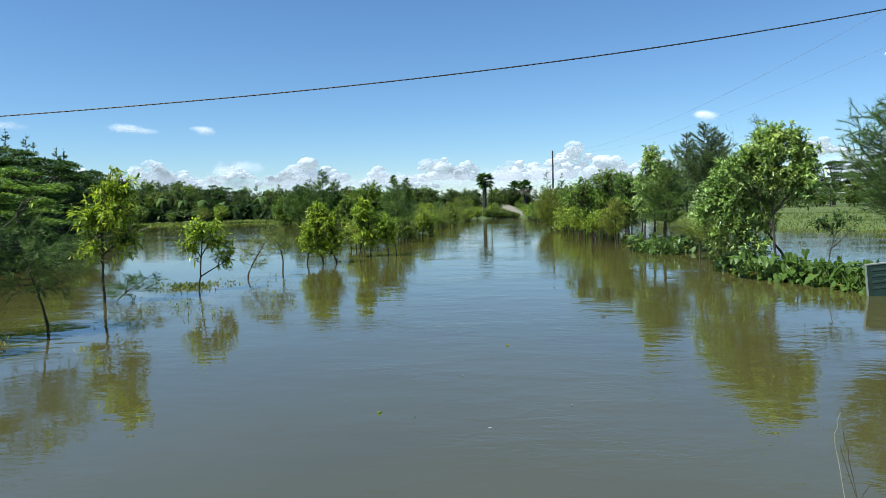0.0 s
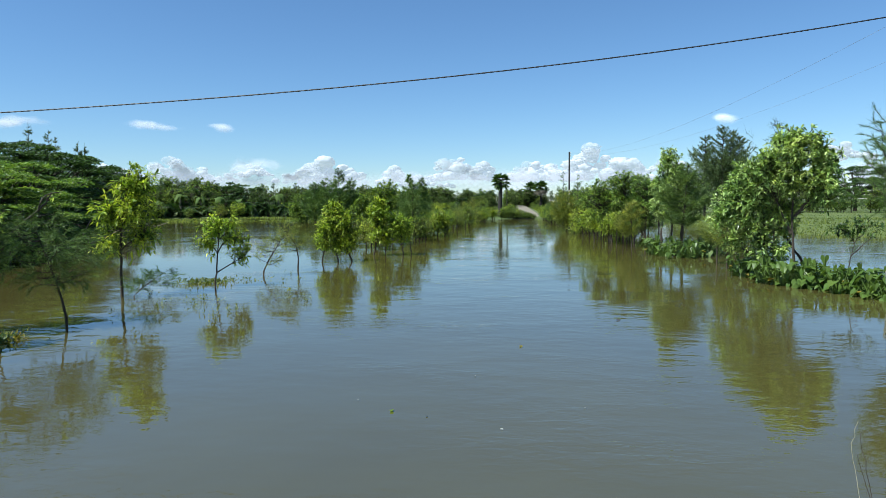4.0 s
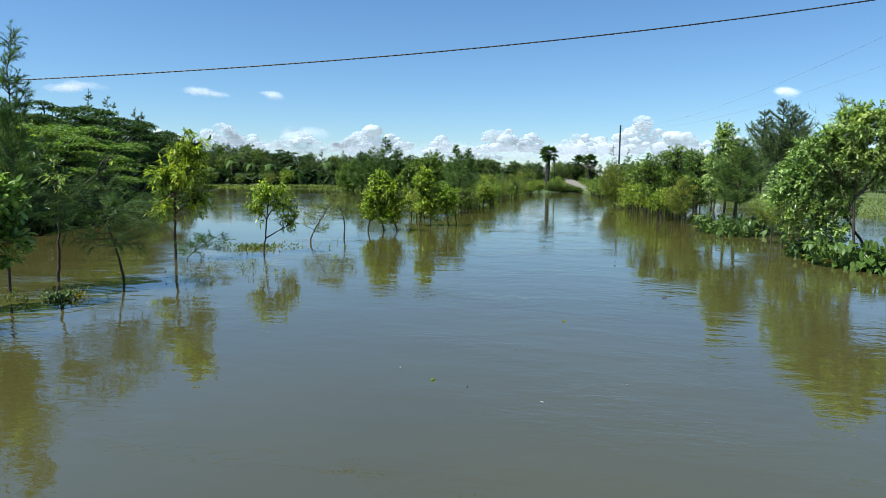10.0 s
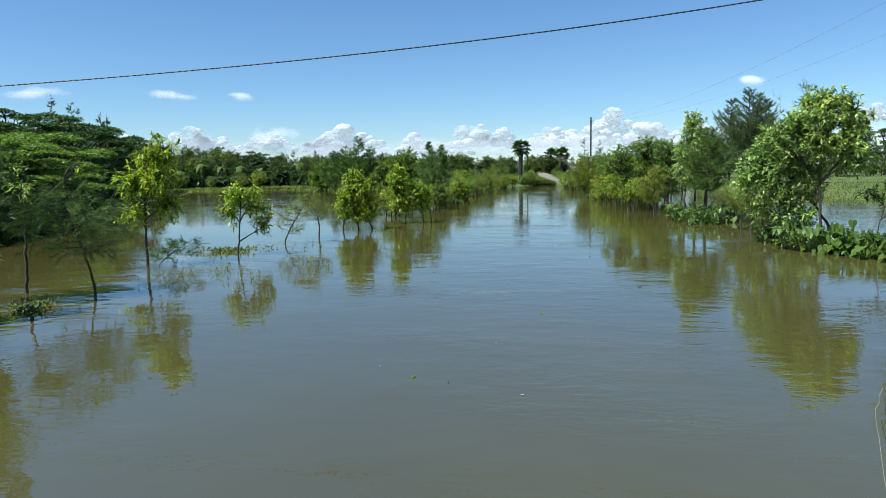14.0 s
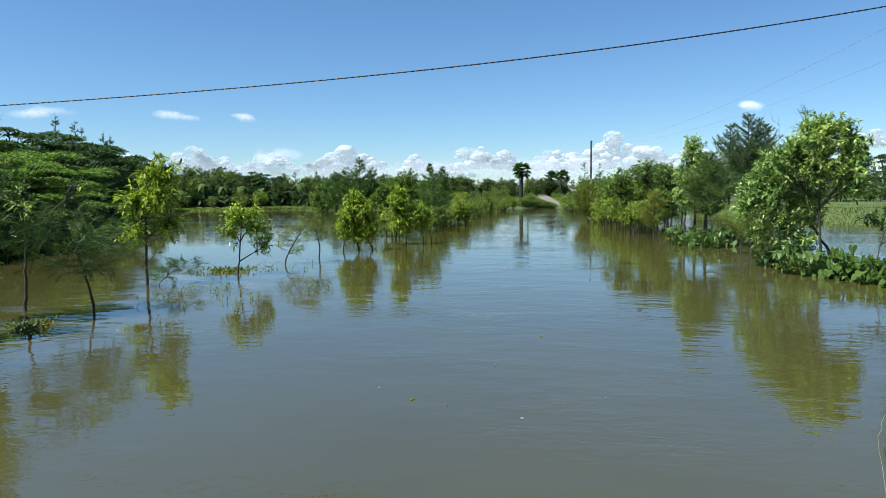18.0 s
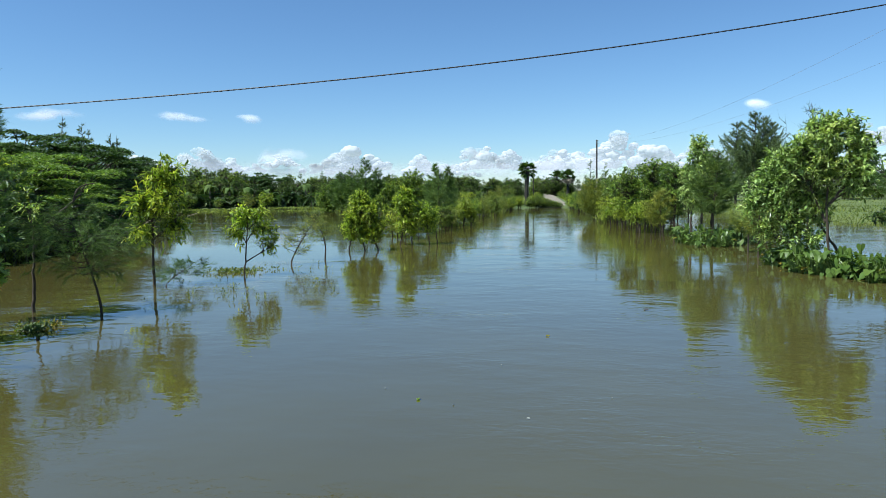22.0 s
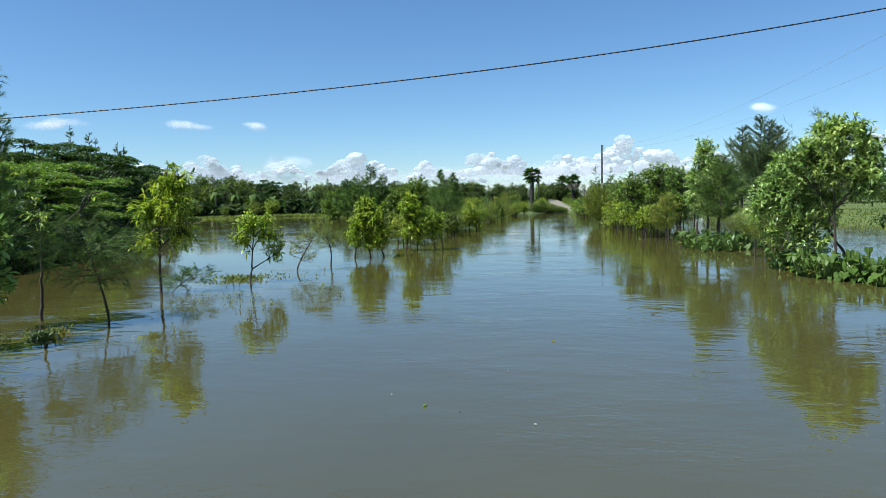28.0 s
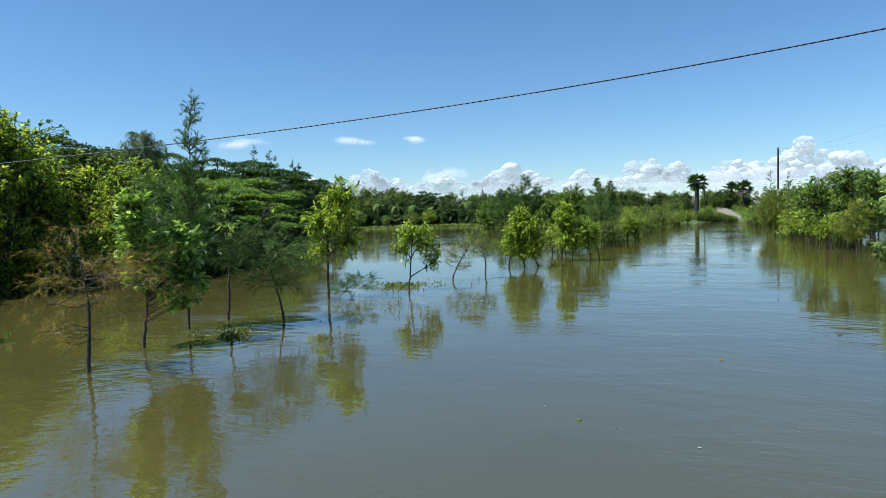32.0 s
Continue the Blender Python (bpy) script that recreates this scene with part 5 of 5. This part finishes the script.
def taro_beds():
    rng = np.random.default_rng(21)
    kinds = [taro_plant(201, 0.38), taro_plant(202, 0.46), taro_plant(203, 0.3)]
    for i in range(110):                                     # bed under the long-leaved trees
        az = rng.uniform(18.2, 29.4)
        d = np.interp(az, [18.3, 20.8, 28.4, 30], [15.7, 14.5, 13.0, 12.9]) + rng.uniform(0.1, 1.7)
        p, s = spot(az, d), rng.uniform(0.75, 1.15)
        copies(kinds[rng.integers(0, 3)], [(p.x, p.y, rng.uniform(-0.05, 0.05), rng.uniform(0, 360), s, s)], "")
    for i in range(50):                                     # mound farther along
        az = rng.uniform(11.2, 16.2)
        d = 20.1 + abs(az - 13.6) * 0.5 + rng.uniform(0.0, 1.9)
        p, s = spot(az, d), rng.uniform(0.8, 1.2)
        copies(kinds[rng.integers(0, 3)], [(p.x, p.y, rng.uniform(0, 0.12), rng.uniform(0, 360), s, s)], "")
    p = spot(-56.6, 11.5)
    copies(kinds[2], [(p.x, p.y, -0.12, 40, 0.8, 0.8)], "")
    for k in kinds:
        take(k)


def blades(name, label, category, points, height, width, mat, seed, lean=0.5):
    rng = np.random.default_rng(seed)
    p = np.asarray(points, float)
    w = unit(rng.normal(0, lean, p.shape) + [0, 0, 1.0])
    ob = new(name, fast_mesh(name, *needle_mesh(p, w, height, width, rng, 0.1), mat))
    return tagged(ob, label, category, kind="stuff")


def grasses():
    rng = np.random.default_rng(22)
    n = 60000                                               # wet meadow beyond the right-hand verge
    az = rng.uniform(9, 44, n)
    d = np.interp(az, SHORE_AZ, SHORE_D) - 2.0 + rng.uniform(0, 1, n) ** 1.6 * 66
    x, y = d * np.sin(np.radians(az)), d * np.cos(np.radians(az))
    z = np.array([max(ground_height(a, b), -0.1) - 0.03 for a, b in zip(x, y)])
    blades("meadow_grass", "rough green meadow grass at the edge of the flood", "grass", np.stack([x, y, z], 1), 0.11, 0.05, GRASS, 23, 1.3)
    n = 16000                                               # taller dark sedge along the meadow's wet edge
    az = rng.uniform(9, 44, n)
    d = np.interp(az, SHORE_AZ, SHORE_D) - 2.0 + rng.uniform(0, 1, n) ** 2 * 22
    x, y = d * np.sin(np.radians(az)), d * np.cos(np.radians(az))
    keep = np.array([noise.noise((a * 0.18, b * 0.4, 7)) > -0.05 for a, b in zip(x, y)])
    z = np.array([max(ground_height(a, b), -0.1) - 0.03 for a, b in zip(x[keep], y[keep])])
    blades("sedge", "rough sedge tufts along the wet edge of the meadow", "grass", np.stack([x[keep], y[keep], z], 1), 0.26, 0.045, GRASS, 26, 0.7)
    n = 46000                                               # floating mats and drowned grass in the left-hand lagoon
    az = rng.uniform(-36, -3, n)
    d = np.interp(az, SHORE_AZ, SHORE_D) + 4 - rng.uniform(0, 1, n) ** 1.4 * 36
    x, y = d * np.sin(np.radians(az)), d * np.cos(np.radians(az))
    keep = np.array([noise.noise((a * 0.05, b * 0.25, 4)) > (0.06 if b > 62 else 0.12) for a, b in zip(x, y)]) & (d > np.interp(az, [-36, -12, -6, -3], [42, 44, 56, 64]))
    q = np.stack([x, y, np.array([max(ground_height(a, b), 0.0) for a, b in zip(x, y)]) + rng.uniform(0, 0.05, n)], 1)[keep]
    w = unit(rng.normal(0, 1, q.shape) * [1, 1, 0.25] + [0, 0, 0.22])
    ob = new("floating_weed", fast_mesh("floating_weed", *leaf_mesh(q, w, 0.26, 0.5, rng, 0.1, False), GRASS))
    tagged(ob, "low green mats of floating weed on the flooded meadow", "water weed", kind="stuff")
    n = 5200                                                # bank foot of the thicket
    az = rng.uniform(-84, -37, n)
    d = np.interp(az, SHORE_AZ, SHORE_D) + rng.uniform(-0.7, 2.5, n)
    x, y = d * np.sin(np.radians(az)), d * np.cos(np.radians(az))
    blades("bank_grass", "dark grass along the foot of the thicket", "grass", np.stack([x, y, np.full(n, -0.02)], 1), 0.45, 0.04, WEED, 25, 0.7)
    pts = []                                                # leafy stems that just break the surface
    for i in range(26):
        a, b = rng.uniform(-38, -18), rng.uniform(11.0, 16.5)
        c = np.array(spot(a, b))
        pts.append(c + rng.normal(0, 0.06, (rng.integers(2, 8), 3)) * [1, 1, 0])
    for i in range(11):
        a, b = rng.uniform(-45, -38.5), rng.uniform(9.9, 10.4)
        c = np.array(spot(a, b))
        pts.append(c + rng.normal(0, 0.09, (rng.integers(3, 9), 3)) * [1, 1, 0])
    p = np.concatenate(pts)
    p[:, 2] = -0.05
    q = np.repeat(p, 4, axis=0)
    q[:, 2] += np.tile([0.02, 0.06, 0.1, 0.13], len(p))
    w = unit(rng.normal(0, 0.8, q.shape) + [0, 0, 0.6])
    ob = new("drowned_weed", fast_mesh("drowned_weed", *leaf_mesh(q, w, 0.07, 0.3, rng, 0.1, False), WEED))
    tagged(ob, "sparse leafy weed stems breaking the water surface", "water weed", kind="stuff")

    def raft(az, d, wide, deep, count, seed, label, mat=WEED):
        r = np.random.default_rng(seed)
        c = np.array(spot(az, d))
        q = c + np.stack([r.normal(0, wide, count), r.normal(0, deep, count), r.uniform(-0.02, 0.06, count)], 1)
        w = unit(r.normal(0, 0.9, q.shape) + [0, 0, 0.5])
        tagged(new("weed_raft", fast_mesh("weed_raft", *leaf_mesh(q, w, 0.10, 0.34, r, 0.15, False), mat)), label, "water weed", kind="stuff")
    raft(-26.6, 15.4, 0.3, 0.12, 420, 31, "raft of leafy weed caught on a sapling")
    raft(-23.9, 15.7, 0.3, 0.06, 50, 32, "thin line of leafy weed on the water")
    raft(-41.2, 10.0, 0.1, 0.06, 130, 33, "clump of weed caught on a leaning sapling", LEAF_DARK)
    raft(-40.2, 10.1, 0.22, 0.03, 34, 34, "strip of pale straw on the water", TARO_OLD)


# ---- pole, wires, board, twig, drifting leaves ----
def plain(name, colour, rough=0.7, metal=0.0):
    m, t, p = material(name)
    geo = t.nodes.new("ShaderNodeNewGeometry")
    n = noise_node(t, 9.0, 5.0, 0.65, geo.outputs["Position"])
    r = ramp(t, n.outputs["Fac"], [(0.3, tuple(c * 0.65 for c in colour)), (0.7, tuple(min(1, c * 1.25) for c in colour))])
    t.links.new(r.outputs[0], p.inputs["Base Color"])
    p.inputs["Roughness"].default_value, p.inputs["Metallic"].default_value = rough, metal
    return m


CABLE = plain("black_cable", (0.02, 0.02, 0.022), 0.5)
WIRE = plain("weathered_wire", (0.3, 0.32, 0.34), 0.5, 0.6)
WOOD = plain("pole_wood", (0.03, 0.027, 0.025), 0.9)
POLE_PALE = plain("pole_pale", (0.5, 0.46, 0.36), 0.9)
BOARD = plain("board_green", (0.008, 0.026, 0.018), 0.95)
BOARD_EDGE = plain("board_edge", (0.20, 0.21, 0.19), 0.8)
BOARD_TEXT = plain("board_text", (0.022, 0.045, 0.034), 0.95)
STRAW = plain("straw", (0.26, 0.24, 0.17), 0.8)


def utility_pole(az, d, height, label, seed, foot, k=1.0):
    rng = np.random.default_rng(seed)
    root = thing("utility_pole", label, "pole", "poles along the road", place=spot(az, d))
    # foot colour may be paler than the upper shaft's
    part("lower_shaft", *tube([(0, 0, -0.3), (0, 0, height * 0.42)], [0.115 * k, 0.105 * k], 10), foot, root, "", True)
    part("upper_shaft", *tube([(0, 0, height * 0.42), (0, 0, height * 0.75), (0, 0, height)], [0.1 * k, 0.09 * k, 0.08 * k], 10), WOOD, root, "", True)
    part("cap", *tube([(0, 0, height), (0, 0, height + 0.04)], [0.085 * k, 0.03], 10), WOOD, root)
    for z in (height - 0.15, height - 0.45):
        part("insulator", *tube([(0.08, 0, z), (0.14, 0, z), (0.15, 0, z + 0.08), (0.15, 0, z + 0.14)], [0.015, 0.015, 0.04, 0.025], 8), POLE_PALE, root, smooth=True)


def power_lines():
    # twisted service cable slung low across the road
    k = np.polyfit([-16, -10, -6, -3, 0, 3, 6, 10], [3.049, 3.246, 3.439, 3.639, 3.899, 4.233, 4.653, 5.368], 3)
    root = thing("service_cable", "black twisted service cable slung across the road", "cable")
    xs = np.linspace(-24, 13, 900)
    mid = np.stack([xs, 11 + 0.1 * xs, np.polyval(k, xs)], 1)
    for i in range(2):
        ph = xs * 2 * np.pi / 0.22 + i * np.pi
        off = np.stack([0 * xs, np.cos(ph), np.sin(ph)], 1) * 0.0045
        part("strand", *tube(mid + off, np.full(len(xs), 0.0085), 6), CABLE, root, smooth=True)
    top = spot(4.7, 75)

    def line(end, heights, far, name):
        c = np.polyfit(*zip(*heights), 2)
        s = np.linspace(0, far, 60)
        pts = np.stack([top.x + (end[0] - top.x) * s, top.y + (end[1] - top.y) * s, np.polyval(c, s)], 1)
        ob = new(name, fast_mesh(name, *tube(pts, np.full(60, 0.0045), 5), WIRE, True))
        tagged(ob, "thin grey overhead power wire running to a pole", "wire", "overhead wires")
    line((11.6, 21.0), [(0, 7.2), (0.5676, 6.03), (0.82, 6.44), (1.0, 7.12)], 1.35, "power_wire")
    line((15.6, 28.0), [(0, 6.9), (0.758, 6.5), (1.0, 7.5)], 1.3, "power_wire")


def notice_board():
    root = thing("notice_board", "tilted dark green board with a pale edge standing in the flood", "sign board", place=spot(29.9, 12.8))
    root.rotation_euler = (radians(6), radians(-7), radians(-10))

    def slab(name, x0, x1, z0, z1, y0, y1, mat, label=""):
        bm = bmesh.new()
        bmesh.ops.create_cube(bm, size=1)
        for v in bm.verts:
            v.co = ((x0 + x1) / 2 + v.co.x * (x1 - x0), (y0 + y1) / 2 + v.co.y * (y1 - y0), (z0 + z1) / 2 + v.co.z * (z1 - z0))
        bmesh.ops.bevel(bm, geom=bm.edges, offset=0.004, segments=1, affect="EDGES")
        bm_part(name, bm, mat, root, label)
    slab("panel", -0.36, 0.5, -0.1, 0.56, -0.012, 0.012, BOARD)
    slab("edge", -0.385, -0.362, -0.1, 0.585, -0.02, 0.02, BOARD_EDGE, "pale worn edge strip")
    slab("edge", -0.36, 0.5, 0.562, 0.585, -0.02, 0.02, BOARD_EDGE, "pale worn edge strip")
    for z in (0.46, 0.36, 0.26, 0.16):
        slab("text_bar", -0.3, 0.4, z, z + 0.04, -0.018, -0.013, BOARD_TEXT)
    for x in (-0.2, 0.35):
        slab("post", x - 0.025, x + 0.025, -0.5, 0.5, 0.015, 0.06, WOOD)


def fallen_tree():
    """A bleached, leafless tree lying out over the water from the foot of the bank."""
    root = thing("fallen_tree", "bleached bare fallen tree lying out over the flood from the bank", "dead tree", place=spot(-36.4, 36))
    rng = np.random.default_rng(6)
    part("trunk", *tube(bend([-0.6, 0, -0.1], [2.6, -0.2, 0.82], rng, 0.04, 10), np.linspace(0.06, 0.03, 10), 7), BARK_PALE, root, smooth=True)
    for a, b, r in (([0.7, 0, 0.35], [1.4, 0.2, 1.5], 0.03), ([0.2, 0, 0.15], [2.6, 0.1, 0.26], 0.035), ([1.6, -0.1, 0.6], [4.5, -0.3, 0.9], 0.028), ([2.4, -0.2, 0.8], [3.1, 0, 1.3], 0.016), ([2.9, -0.2, 0.75], [3.7, -0.4, 0.45], 0.014)):
        part("branch", *tube(bend(a, b, rng, 0.06, 8), np.linspace(r, r * 0.4, 8), 6), BARK_PALE, root, smooth=True)
    facing(root, -36.4)


def near_twig():
    root = thing("bare_twig", "bare pale twig standing in the water by the road", "twig", place=spot(28.5, 3.0))
    rng = np.random.default_rng(3)
    stems = [[(0, 0, -0.2), (-0.04, 0.0, 0.3), (-0.10, 0, 0.6), (-0.115, 0, 0.72), (-0.09, 0, 0.82)], [(0.02, 0.02, -0.2), (0.0, 0, 0.3), (-0.06, 0, 0.62), (-0.09, 0, 0.78)],
             [(-0.035, 0, 0.45), (0.0, 0, 0.53), (0.045, 0, 0.57)], [(0.0, 0, -0.2), (-0.01, 0, 0.25), (-0.035, 0, 0.5), (-0.10, 0, 0.69)]]
    for st, m in zip(stems, (STRAW, BARK, BARK, BARK)):
        q = np.array(st)
        s = np.linspace(0, len(q) - 1, 14)
        p = np.stack([np.interp(s, np.arange(len(q)), q[:, c]) for c in range(3)], 1) + rng.normal(0, 0.003, (14, 3))
        part("stem", *tube(p, np.linspace(0.0024, 0.001, 14), 5), m, root)
    facing(root, 28)


def drifting_leaves():
    rng = np.random.default_rng(4)
    for az, d, L, m in ((-11.0, 5.3, 0.1, LEAF_YELLOW), (0.6, 7.6, 0.08, TARO_OLD), (-3.5, 6.3, 0.03, BOARD_EDGE), (6.0, 5.4, 0.03, BOARD_EDGE), (-14.0, 5.6, 0.035, BOARD_EDGE),
                        (-8.0, 5.1, 0.03, BOARD_EDGE), (9.0, 9.5, 0.12, WOOD), (-54.5, 11.6, 0.14, BOARD_EDGE), (-53.4, 11.8, 0.16, BOARD_EDGE), (-1.0, 4.8, 0.03, BOARD_EDGE)):
        p = np.array([spot(az, d, 0.006)])
        w = np.array([[math.cos(az * 3), math.sin(az * 3), 0.05]])
        ob = new("drifting_leaf", fast_mesh("drifting_leaf", *leaf_mesh(p, w, L, 0.5, rng, 0.0, True), m))
        tagged(ob, "small fallen leaf drifting on the flood water", "leaf", "drifting leaves")


taro_beds()
grasses()
utility_pole(4.7, 75, 7.3, "slim dark utility pole with a pale lower shaft", 1, POLE_PALE)
utility_pole(-0.65, 84, 4.6, "thin far utility pole beside a fan palm", 2, WOOD, 0.6)
power_lines()
notice_board()
fallen_tree()
near_twig()
drifting_leaves()
